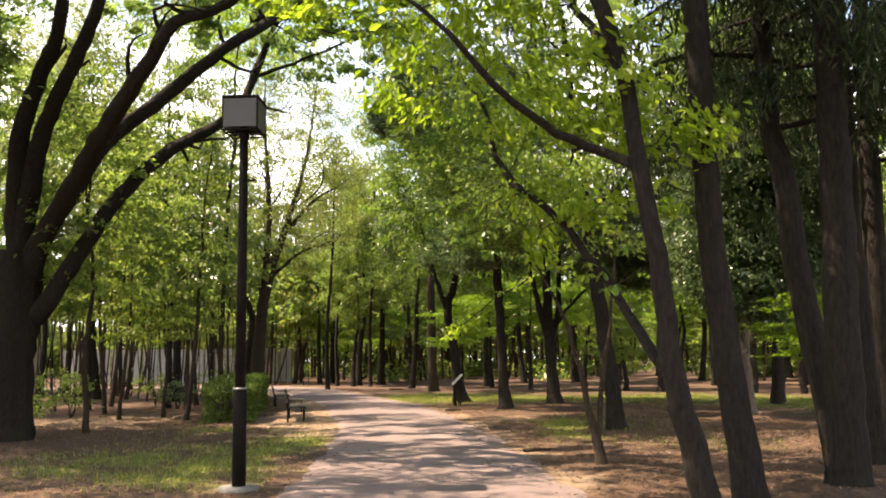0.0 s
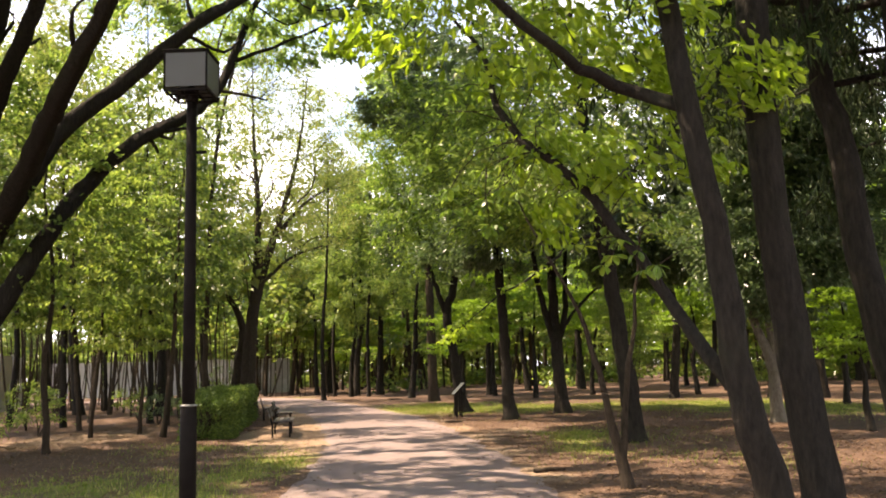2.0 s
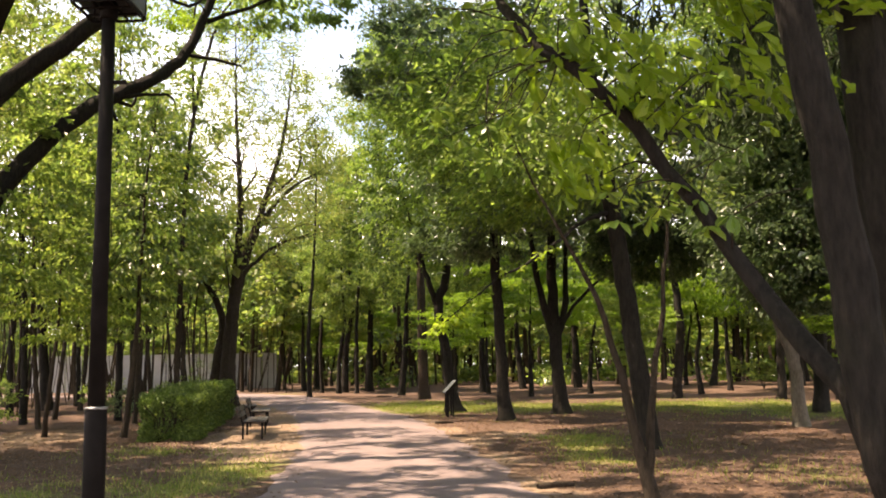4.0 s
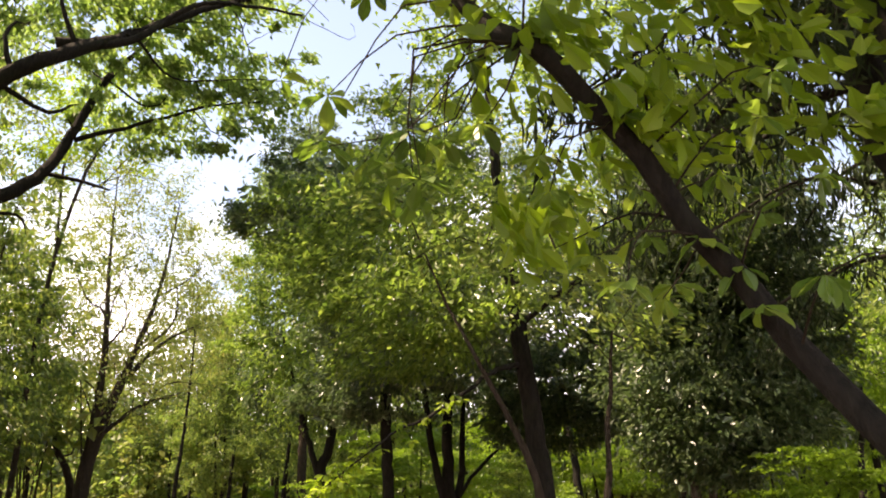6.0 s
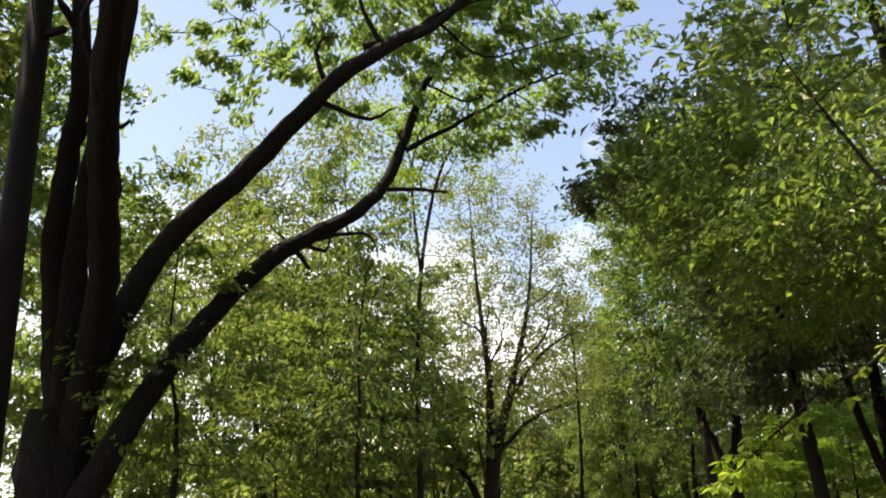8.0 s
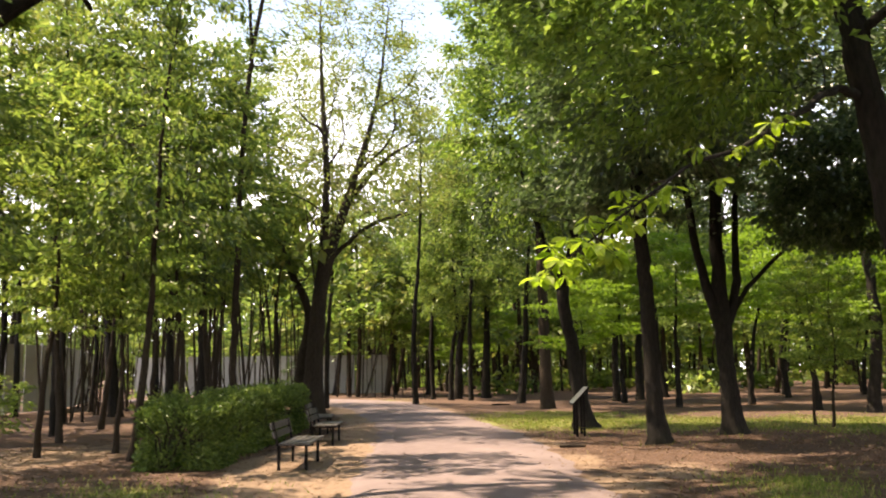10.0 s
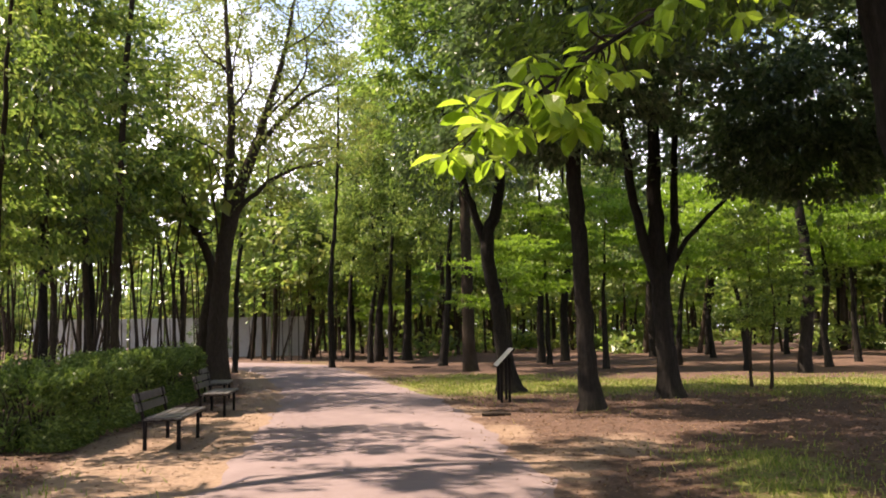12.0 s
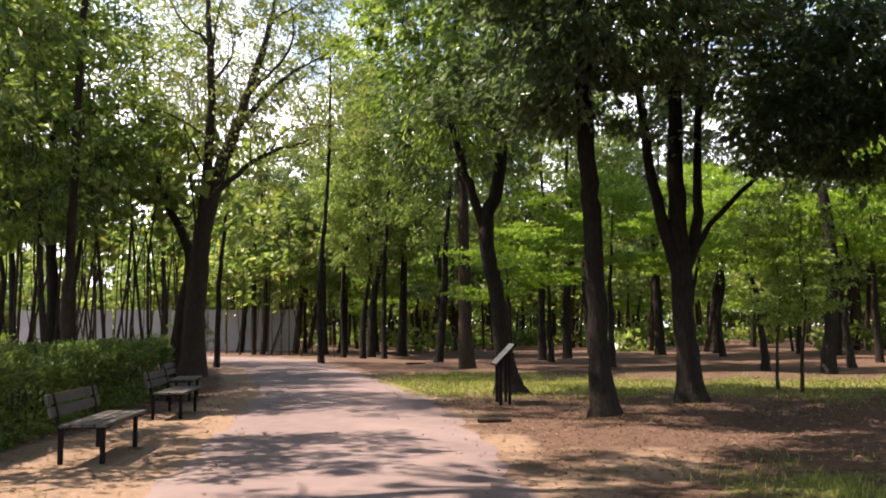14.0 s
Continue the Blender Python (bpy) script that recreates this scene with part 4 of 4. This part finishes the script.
standing += [
    (TALL[0], -13.5, 48, 220, 1.05, 1.0),
    (TALL[1], -10.4, 52.0, 100, 1.1, 1.05),
    (TALL[0], -8.6, 57.0, 250, 1.15, 1.1),
    (TALL[1], -17.5, 52, 310, 1.1, 1.0),
    (TALL[0], -20, 45, 10, 1.0, 0.95),
    (TALL[1], -11.5, 61, 77, 1.05, 1.05),
    (EVER[0], -13.5, 69.2, 0, 1.2, 1.1),
    (GREEN[0], -13.7, 65.6, 100, 0.9, 1.1),
    (GREEN[1], -9.95, 58.4, 30, 0.8, 1.2),
    (UNDER[1], -18, 21, 60, 1.2, 1.2),
]
# beyond and right of the path
standing += [
    (UNDER[1], -9.3, 25.4, 140, 1.0, 1.2),
    (EVER[1], -8.7, 62.7, 170, 1.1, 1.1),
    (TALL[1], 7.6, 43.0, 200, 1.9, 0.62),
    (TALL[0], 11.2, 40.2, 140, 1.5, 0.7),
    (EVER[0], 9.4, 31.0, 10, 1.0, 0.85),
    (MAPLE[1], 14.5, 33.5, 100, 1.35, 1.3),
    (GREEN[0], -5.5, 53, 0, 1.0, 1.1),
    (GREEN[1], -1, 56, 60, 1.0, 1.2),
    (EVER[1], 5.2, 62.7, 0, 1.1, 1.1),
    (GREEN[0], 17.3, 70, 250, 1.1, 1.1),
]
standing += [
    (GREEN[1], 15, 85, 300, 1.1, 1.1),
    (GREEN[0], 1.5, 60, 120, 1.1, 1.0),
    (GREEN[1], 8.5, 65, 20, 1.1, 1.05),
    (GREEN[0], 13.5, 61, 310, 1.1, 1.0),
    (GREEN[1], 19.5, 63, 200, 1.2, 1.0),
    (EVER[0], 17, 51, 60, 1.0, 1.0),
    (GREEN[0], 25, 58, 80, 1.2, 1.1),
    (UNDER[0], 4.55, 34.8, 60, 0.55, 0.95),
    (UNDER[2], 4.3, 35.7, 190, 0.5, 1.0),
    (EVER[0], 12.5, 21, 40, 1.1, 1.0),
    (GREEN[0], 15, 27, 10, 1.1, 1.1),
]
# maples
standing += [
    (MAPLE[0], 1.5, 47, 0, 1.15, 1.05),
    (MAPLE[1], 4.6, 50, 120, 1.15, 1.1),
    (MAPLE[0], 7.8, 21.8, 60, 0.8, 0.66),
    (MAPLE[0], -2.0, 43.5, 200, 0.9, 0.9),
    (MAPLE[1], 13, 39, 45, 1.3, 0.95),
    (MAPLE[0], 11.5, 33, 290, 1.0, 0.9),
    (MAPLE[1], 9.5, 46.5, 10, 1.2, 1.1),
    (MAPLE[0], 16.5, 46, 100, 1.3, 1.1),
    (MAPLE[1], 6.2, 44.5, 300, 1.1, 1.0),
    (MAPLE[0], 12.0, 51.0, 40, 1.3, 1.15),
    (MAPLE[1], 20.5, 41.0, 160, 1.3, 1.2),
    (MAPLE[0], -0.6, 52.0, 75, 1.1, 1.1),
    (MAPLE[1], 7.5, 58.0, 20, 1.3, 1.2),
    (MAPLE[0], 22.0, 54.0, 240, 1.4, 1.2),
    (MAPLE[1], 18.0, 37.5, 10, 1.2, 1.25),
]
# round the start: trees added out of view to shade path and verges
standing += [
    (EVER[1], 10.5, 14, 80, 1.1, 1.1),
    (TALL[0], 14, 10, 0, 1.1, 1.0),
    (GREEN[1], -7.5, 5, 30, 1.0, 1.0),
    (TALL[1], -11, 9, 120, 1.0, 1.0),
    (TALL[0], -9.5, 11.8, 40, 1.0, 1.0),
    (GREEN[0], -12.0, 14.0, 10, 0.9, 1.1),
    (GREEN[0], 5.5, 3, 200, 1.0, 1.0),
    (EVER[0], 8.5, 7, 100, 1.0, 1.0),
    (GREEN[1], -6.5, -4, 10, 1.0, 1.0),
    (EVER[1], 6, -5, 10, 1.0, 1.0),
    (UNDER[0], -15, 20, 0, 1.2, 1.2),
    (GREEN[1], -14.5, 16.5, 70, 1.1, 1.1),
    (TALL[1], -12.5, 16.3, 15, 1.0, 1.0),
]
for kind, x, y, turn, size, tall in standing:
    plant(kind, x, y, turn, size, tall)

# the farther wood on both sides of the clearing
rng = np.random.default_rng(77)
spots = []
while len(spots) < 120:
    y = rng.uniform(30, 125)
    x = rng.uniform(-0.75 * y, 0.75 * y)
    if left_edge(min(y, 92)) - 2.5 < x < right_edge(min(y, 92)) + 2.5 and y < 95:
        continue
    if -9 < x < 18 and y < 55 or abs(x) < 12 and y < 40:
        continue
    if x < -25 and rng.random() < 0.7:
        continue
    if any((x - a) ** 2 + (y - b) ** 2 < 3.2 ** 2 for a, b in spots):
        continue
    spots.append((x, y))
for k, (x, y) in enumerate(spots):
    pool = (UNDER + TALL + TALL + GREEN) if x < -0.2 * y else (GREEN + MAPLE + UNDER + EVER[:1] + MAPLE)
    plant(pool[k % len(pool)], x, y, rng.uniform(0, 360), rng.uniform(0.9, 1.25), rng.uniform(0.95, 1.2))

# dense far wood that closes the view: trunks and foliage too many to count
rng = np.random.default_rng(123)
n = 420
ang = np.concatenate((rng.uniform(-48, 48, n), rng.uniform(60, 300, 60)))
dist = np.concatenate((rng.uniform(62, 128, n), rng.uniform(45, 75, 60)))
wx, wy = dist * np.sin(np.radians(ang)), 6 + dist * np.cos(np.radians(ang))
clear = (wx < left_edge(np.minimum(wy, 92)) - 2.0) | (wx > right_edge(np.minimum(wy, 92)) + 2.0) | (wy > 107)
clear &= (wx > -0.38 * wy) | (rng.random(len(wx)) < 0.35)          # thinner beyond the fence
wx, wy = wx[clear], wy[clear]
poles, masses = [], []
for k in range(len(wx)):
    b = rng.normal(0, 0.35, 4)
    h = rng.uniform(9, 15)
    r = rng.uniform(0.08, 0.24)
    v, f, _ = tube(((wx[k], wy[k], -0.2), (wx[k] + b[0], wy[k] + b[1], h * 0.45), (wx[k] + b[0] + b[2], wy[k] + b[1] + b[3], h)), (r, r * 0.75, r * 0.2), 6, 2.5)
    poles.append((v, f))
    masses.append(((wx[k] + b[0], wy[k] + b[1], h * 0.72), (2.9, 2.9, h * 0.34), 13))
    masses.append(((wx[k] + b[0], wy[k] + b[1], rng.uniform(3.6, 6.0)), (2.8, 2.8, 1.4), 9))
    if rng.random() < (0.12 if wx[k] < -0.2 * wy[k] else 0.5):
        masses.append(((wx[k] + b[2] * 3, wy[k] + b[1] * 3, 0.7), (2.0, 2.0, 0.8), 6))
for k in range(200):                       # thin stems before the fence
    q, d, r = math.radians(rng.uniform(-36, -13)), rng.uniform(30, 62), rng.uniform(0.018, 0.06)
    x, y, b = d * math.sin(q), 10 + d * math.cos(q), rng.normal(0, 0.4, 4)
    if left_edge(y) - 1.5 < x < right_edge(y) + 1.5:
        continue
    v, f, _ = tube(((x, y, -0.2), (x + b[0], y + b[1], 3.5), (x + b[0] + b[2], y + b[1] + b[3], 8)), (r, r * 0.8, r * 0.3), 6, 1.5)
    poles.append((v, f))
    masses.append(((x + b[0] + b[2], y + b[1], rng.uniform(5.0, 8.5)), (1.6, 1.6, 1.2), 2))
for q in np.linspace(-50, 50, 170):
    d = rng.uniform(126, 136)
    masses.append(((d * math.sin(math.radians(q)), 6 + d * math.cos(math.radians(q)), 3.6), (3.2, 3.0, 3.8), 48))
for q in np.linspace(-25, -9, 20):
    d = rng.uniform(107, 116)
    masses.append(((d * math.sin(math.radians(q)), 6 + d * math.cos(math.radians(q)), 8.0), (3.4, 3.0, rng.uniform(6, 9)), 36))
v, f = joined(poles)
tagged(new("far_trunks", mesh_from("far_trunks", v, f, BARK_BROWN, True)), "crowded thin trunks of the far wood", "wood", kind="stuff")
cl = clump_centres(masses, rng, 0.3)
for leaf_mat, share in ((LEAF_MID, 0), (LEAF_OLIVE, 1), (LEAF_DEEP, 2)):
    some = cl[np.arange(len(cl)) % 3 == share]
    v, f = foliage(some, (0, 90, 0), 26, 1.25, 0.5, rng, 0.5, flat=0.5, aspect=0.6)
    tagged(new("far_foliage", mesh_from("far_foliage", v, f, leaf_mat)), "dense mixed green foliage of the far wood", "wood", kind="stuff")

# ---- lamp post ----
def box_bm(x0, x1, y0, y1, z0, z1, bevel=0.0):
    bm = bmesh.new()
    bmesh.ops.create_cube(bm, size=1, matrix=Matrix.Translation(((x0 + x1) / 2, (y0 + y1) / 2, (z0 + z1) / 2)) @ Matrix.Diagonal((x1 - x0, y1 - y0, z1 - z0, 1)))
    if bevel:
        bmesh.ops.bevel(bm, geom=bm.edges[:], offset=bevel, segments=2, affect="EDGES", profile=0.5)
    return bm


def turned_bm(profile, sides=20):
    """A turned solid from (radius, height) rows."""
    bm = bmesh.new()
    rings = []
    for r, z in profile:
        rings.append([bm.verts.new((r * math.cos(a), r * math.sin(a), z)) for a in (2 * math.pi * k / sides for k in range(sides))])
    for a, b in zip(rings, rings[1:]):
        for k in range(sides):
            bm.faces.new((a[k], a[(k + 1) % sides], b[(k + 1) % sides], b[k])).smooth = True
    bm.faces.new(rings[0][::-1])
    bm.faces.new(rings[-1])
    return bm


lamp = thing("street_lamp", (-3.40, 11.25, 0), "dark brown park lamp post with a square milky lantern", "street lamp", turn=2)
part("footing", turned_bm([(0.26, -0.1), (0.26, 0.03), (0.235, 0.05), (0.10, 0.052)], 24), CONCRETE, lamp, "round concrete footing")
part("lower_post", turned_bm([(0.088, 0.0), (0.088, 1.26), (0.08, 1.28)]), POST_PAINT, lamp)
part("collar", turned_bm([(0.091, 1.275), (0.091, 1.29), (0.06, 1.30)]), STEEL, lamp, "pale worn steel collar")
part("post", turned_bm([(0.068, 1.28), (0.062, 3.0), (0.056, 4.66)]), POST_PAINT, lamp)
head = part("lantern_frame", turned_bm([(0.07, 4.60), (0.075, 4.64), (0.075, 4.74), (0.04, 4.78)]), POST_PAINT, lamp)
part("bracket", box_bm(0.05, 0.17, -0.015, 0.015, 4.02, 4.05, 0.004), POST_PAINT, lamp)
B, LO, HI, TH = 0.23, 4.68, 5.11, 0.02
for sx in (-1, 1):
    for sy in (-1, 1):
        part("corner_bar", box_bm(sx * B - TH / 2, sx * B + TH / 2, sy * B - TH / 2, sy * B + TH / 2, LO, HI, 0.003), POST_PAINT, head)
for z in (LO, HI):
    for s in (-1, 1):
        part("edge_bar", box_bm(-B + TH / 2, B - TH / 2, s * B - TH / 2, s * B + TH / 2, z - TH / 2, z + TH / 2), POST_PAINT, head)
        part("edge_bar", box_bm(s * B - TH / 2, s * B + TH / 2, -B + TH / 2, B - TH / 2, z - TH / 2, z + TH / 2), POST_PAINT, head)
for s in (-0.33, 0.33):
    part("bottom_bar", box_bm(-B + TH / 2, B - TH / 2, s * B - 0.008, s * B + 0.008, LO - 0.008, LO + 0.008), POST_PAINT, head)
    part("bottom_bar", box_bm(s * B - 0.008, s * B + 0.008, -B + TH / 2, B - TH / 2, LO + 0.010, LO + 0.024), POST_PAINT, head)
part("cap", box_bm(-B - 0.015, B + 0.015, -B - 0.015, B + 0.015, HI + 0.012, HI + 0.035, 0.006), POST_PAINT, head)
for s in (-1, 1):
    part("pane", box_bm(-B + TH / 2, B - TH / 2, s * B - 0.003, s * B + 0.003, LO + 0.04, HI - TH / 2), MILK, head, "milky acrylic pane")
    part("pane", box_bm(s * B - 0.003, s * B + 0.003, -B + TH / 2, B - TH / 2, LO + 0.04, HI - TH / 2), MILK, head, "milky acrylic pane")

# ---- benches ----
def bench():
    """Origin under the middle; the sitter looks along +x, the length runs along y."""
    root = thing("bench", (0, 0, 0), "dark slatted park bench with a backrest beside the path", "bench", "benches along the path")
    L = 0.85
    for k in range(4):
        x = 0.22 - k * 0.125
        part("seat_slat", box_bm(x - 0.055, x + 0.055, -L, L, 0.395, 0.43, 0.006), SLAT_WOOD, root)
    for k in range(2):
        bm = box_bm(-0.018, 0.018, -L, L, 0, 0.11, 0.006)
        bmesh.ops.transform(bm, matrix=pose(-0.29 - 0.035 * k, 0, 0.50 + 0.13 * k, 0, -14, 0), verts=bm.verts)
        part("back_slat", bm, SLAT_WOOD, root)
    for s in (-1, 1):
        y = s * (L - 0.18)
        leg = part("front_leg", box_bm(0.17, 0.215, y - 0.03, y + 0.03, -0.05, 0.37, 0.004), POST_PAINT, root)
        part("back_leg", box_bm(-0.26, -0.215, y - 0.03, y + 0.03, -0.05, 0.37, 0.004), POST_PAINT, root)
        part("cross_bar", box_bm(-0.27, 0.26, y - 0.03, y + 0.03, 0.37, 0.395, 0.003), POST_PAINT, root)
        bm = box_bm(-0.02, 0.02, y - 0.025, y + 0.025, 0.0, 0.42, 0.004)
        bmesh.ops.transform(bm, matrix=pose(-0.245, 0, 0.34, 0, -14, 0), verts=bm.verts)
        part("back_post", bm, POST_PAINT, root)
    return root


first_bench = bench()
first_bench.matrix_basis = pose(-5.84, 24.8, 0, 0, 0, 12)
copy_thing(first_bench, pose(-6.98, 29.4, 0, 0, 0, 13))
copy_thing(first_bench, pose(-8.35, 32.9, 0, 0, 0, 16))

# ---- information board ----
board = thing("information_board", (-1.62, 31.75, 0), "low slanted information board on dark posts", "sign", turn=9)
for y in (-0.32, 0.32):
    part("post", box_bm(-0.13, -0.07, y - 0.03, y + 0.03, -0.1, 0.80, 0.004), POST_PAINT, board)
    part("rear_post", box_bm(0.04, 0.09, y - 0.03, y + 0.03, -0.1, 0.92, 0.004), POST_PAINT, board)
tilt = pose(-0.0, 0, 0.92, 0, -46, 0)
bm = box_bm(-0.27, 0.27, -0.45, 0.45, -0.02, 0.02, 0.005)
bmesh.ops.transform(bm, matrix=tilt, verts=bm.verts)
panel = part("panel", bm, POST_PAINT, board)
bm = box_bm(-0.25, 0.25, -0.43, 0.43, 0.021, 0.025)
bmesh.ops.transform(bm, matrix=tilt, verts=bm.verts)
part("face", bm, PANEL_FACE, panel, "sun-bleached printed face")
for k in range(6):
    bm = box_bm(0.17 - 0.055 * k, 0.185 - 0.055 * k, -0.36, 0.36 - 0.1 * (k % 3), 0.0252, 0.0262)
    bmesh.ops.transform(bm, matrix=tilt, verts=bm.verts)
    part("print_line", bm, PANEL_INK, panel)

# ---- hedges ----
def hedge(a, b, width, height, seed, label):
    rng = np.random.default_rng(seed)
    a, b = Vector((*a, 0)), Vector((*b, 0))
    ln = (b - a).length
    root = thing("hedge", (*((a + b) / 2).xy, 0), label, "hedge", "clipped hedges behind the benches", turn=math.degrees(math.atan2(-(b - a).x, (b - a).y)))
    n = int(ln * width * 3800)
    u = rng.uniform(-1, 1, (n, 3))
    p = np.sign(u) * np.abs(u) ** 0.5
    ridge = 1 + 0.10 * np.sin(p[:, 1] * ln * 1.1 + seed) + 0.05 * np.sin(p[:, 1] * ln * 3.1)
    c = np.stack((p[:, 0] * width / 2 * (1 + 0.08 * np.sin(p[:, 1] * 7)), p[:, 1] * ln / 2, (p[:, 2] * 0.5 + 0.5) * height * ridge), 1) + rng.normal(0, 0.035, (n, 3))
    c[:, 2] = np.maximum(c[:, 2], 0.04)
    c = c[(c[:, 2] > 0.6 * height) | (rng.random(n) < 0.8)]
    out = c - np.array([0, 0, height * 0.3])
    out[:, 1] *= 0.1
    out /= np.linalg.norm(out, axis=1)[:, None] + 1e-9
    v, f = leaf_cards(c, out, 0.085, rng, 0.5, 0.0, 0.5)
    child("crown", mesh_from("crown", v, f, HEDGE_LEAF), root)
    stems = []
    for k in range(int(ln * 5)):
        x, y = rng.uniform(-width * 0.3, width * 0.3), rng.uniform(-ln / 2, ln / 2)
        for q in range(3):
            tv, tf, _ = tube(((x, y, -0.05), (x + rng.normal(0, 0.12), y + rng.normal(0, 0.12), height * 0.5), (x + rng.normal(0, 0.3), y + rng.normal(0, 0.3), height * 0.92)), (0.014, 0.01, 0.004), 4, 0.4)
            stems.append((tv, tf))
    v, f = joined(stems)
    tagged(child("stem", mesh_from("stem", v, f, BARK_BROWN, True), root), kind="stuff")


hedge((-7.5, 23.7), (-8.6, 28.4), 1.3, 1.05, 3, "clipped green hedge, dark inside, behind a bench")
hedge((-8.7, 28.7), (-9.9, 34.0), 1.4, 1.1, 4, "clipped green hedge behind the farther benches")

# ---- shrubs under the trees ----
def shrub(x, y, r, h, leaf_mat, seed):
    rg = np.random.default_rng(seed)
    stems = [[((0, 0, 0), 0.02), ((rg.normal(0, 0.1), rg.normal(0, 0.1), h * 0.4), 0.014), ((rg.normal(0, r * 0.4), rg.normal(0, r * 0.4), h * 0.9), 0.005)] for _ in range(4)]
    return tree("shrub", (x, y, 0), "low loose leafy shrub on the woodland floor", stems, [((0, 0, h * 0.6), (r, r, h * 0.42), 22)], BARK_BROWN, leaf_mat, seed,
                per=34, radius=0.24, size=0.1, twig=0.01, group="shrubs under the trees", category="shrub", sides=6, flare=0.2)


for k, (x, y, r, h) in enumerate(((-12.6, 22.4, 0.7, 1.1), (-13.4, 26.6, 0.8, 1.3), (-11.9, 31.6, 0.7, 1.0), (-15.2, 29.2, 0.9, 1.5), (-13.9, 34.6, 0.9, 1.3), (-12.2, 38.6, 0.7, 1.2), (-14.6, 44.0, 0.9, 1.4), (14.0, 52.0, 1.2, 1.5), (-15.0, 49.2, 0.9, 2.0), (-15.9, 50.6, 0.9, 2.2))):
    shrub(x, y, r, h, LEAF_DARK if k % 3 == 2 or k > 7 else LEAF_MID, 200 + k)

# ---- pale fence behind the wood ----
def fence(points):
    n = 0
    for (x0, y0), (x1, y1) in zip(points, points[1:]):
        ln = math.hypot(x1 - x0, y1 - y0)
        root = thing("fence", (x0, y0, 0), "pale grey sheet fence behind the trees", "fence", "fence round the park", turn=math.degrees(math.atan2(y1 - y0, x1 - x0)))
        k = int(ln / 1.2)
        for q in range(k):
            part("panel", box_bm(q * ln / k + 0.07, (q + 1) * ln / k - 0.07, -0.02, 0.02, 0.08, 2.9), FENCE_PAINT, root)
            if q % 2 == 0:
                part("post", box_bm(q * ln / k - 0.03, q * ln / k + 0.03, -0.05, 0.05, -0.1, 3.0), STEEL, root)


fence([(-24, 16), (-25.5, 46), (-31, 57)])
fence([(-36, 70), (-18, 75)])

# ---- fallen wood ----
def fallen_branch(at, turn, length, r, label):
    root = thing("fallen_branch", (*at, 0.0), label, "branch", turn=turn)
    rg = np.random.default_rng(int(length * 100))
    v, f, line = tube(((0, 0, r * 0.7), (length * 0.5, 0.05 * length, r), (length, -0.04 * length, r * 0.8)), (r, r * 0.9, r * 0.5), 9, 0.12, 0.08, 0, rg)
    child("stick", mesh_from("stick", v, f, BARK_BROWN, True), root)


fallen_branch((0.35, 15.6), 20, 0.5, 0.04, "short dark broken log at the path edge")
fallen_branch((-1.85, 28.4), 12, 0.5, 0.04, "short brown log lying by the path")
fallen_branch((-0.9, 37.0), -20, 0.9, 0.02, "thin grey stick lying in the grass")
fallen_branch((-6.5, 50.5), 5, 0.8, 0.05, "short dark log on the bare soil")

# ---- grass, dry leaves ----
def scatter(n, x0, x1, y0, y1, rng):
    return rng.uniform(x0, x1, n), rng.uniform(y0, y1, n)


rng = np.random.default_rng(91)
x, y = scatter(400000, -12, 12, 9, 44, rng)
ok = (rng.random(len(x)) < (grass_cover(x, y) / 0.65) ** 2 * np.clip(16 / y, 0.3, 1)) & ((x < left_edge(y) - 0.03) | (x > right_edge(y) + 0.03))
x, y = x[ok][:90000], y[ok][:90000]
n = len(x)
tuft = np.clip(0.5 + 0.5 * np.sin(6.1 * x + 2.0 * y) * np.sin(5.3 * y - 1.7 * x), 0, 1)
h = rng.uniform(0.03, 0.08, n) + 0.045 * tuft * rng.random(n)
a = rng.uniform(0, 2 * np.pi, n)
w = 0.006 + 0.00025 * y
lean = rng.normal(0, 0.5, (n, 2)) * h[:, None]
v = np.stack((np.stack((x - w * np.cos(a), y - w * np.sin(a), ground_z(x, y) - 0.03), 1), np.stack((x + w * np.cos(a), y + w * np.sin(a), ground_z(x, y) - 0.03), 1),
              np.stack((x + lean[:, 0], y + lean[:, 1], ground_z(x, y) + h), 1)), 1).reshape(-1, 3)
tagged(new("grass", mesh_from("grass", v, np.arange(3 * n).reshape(-1, 3), GRASS)), "short sunlit grass with pale dry blades", "grass", kind="stuff")

x, y = scatter(110000, -13, 7, 9, 40, rng)
gap = np.maximum(left_edge(y) - x, x - right_edge(y))
ok = rng.random(len(x)) < np.where(gap > 0, 0.6, 0.5 * np.exp(gap / 0.25)) * (1 - 0.7 * np.clip(sand_and_sun(x, y), 0, 1))
x, y, gap = x[ok], y[ok], gap[ok]
c = np.stack((x, y, np.where(gap > 0, ground_z(x, y), 0.028) + 0.012), 1)
out = rng.normal(0, 1, c.shape)
out[:, 2] = 0
v, f = leaf_cards(c, out, 0.046, rng, 0.6, 0.0, 0.9, 0.4, 0.85)
tagged(new("leaf_litter", mesh_from("leaf_litter", v, f, LITTER)), "scattered dry brown and tan leaves", "fallen leaves", kind="stuff")
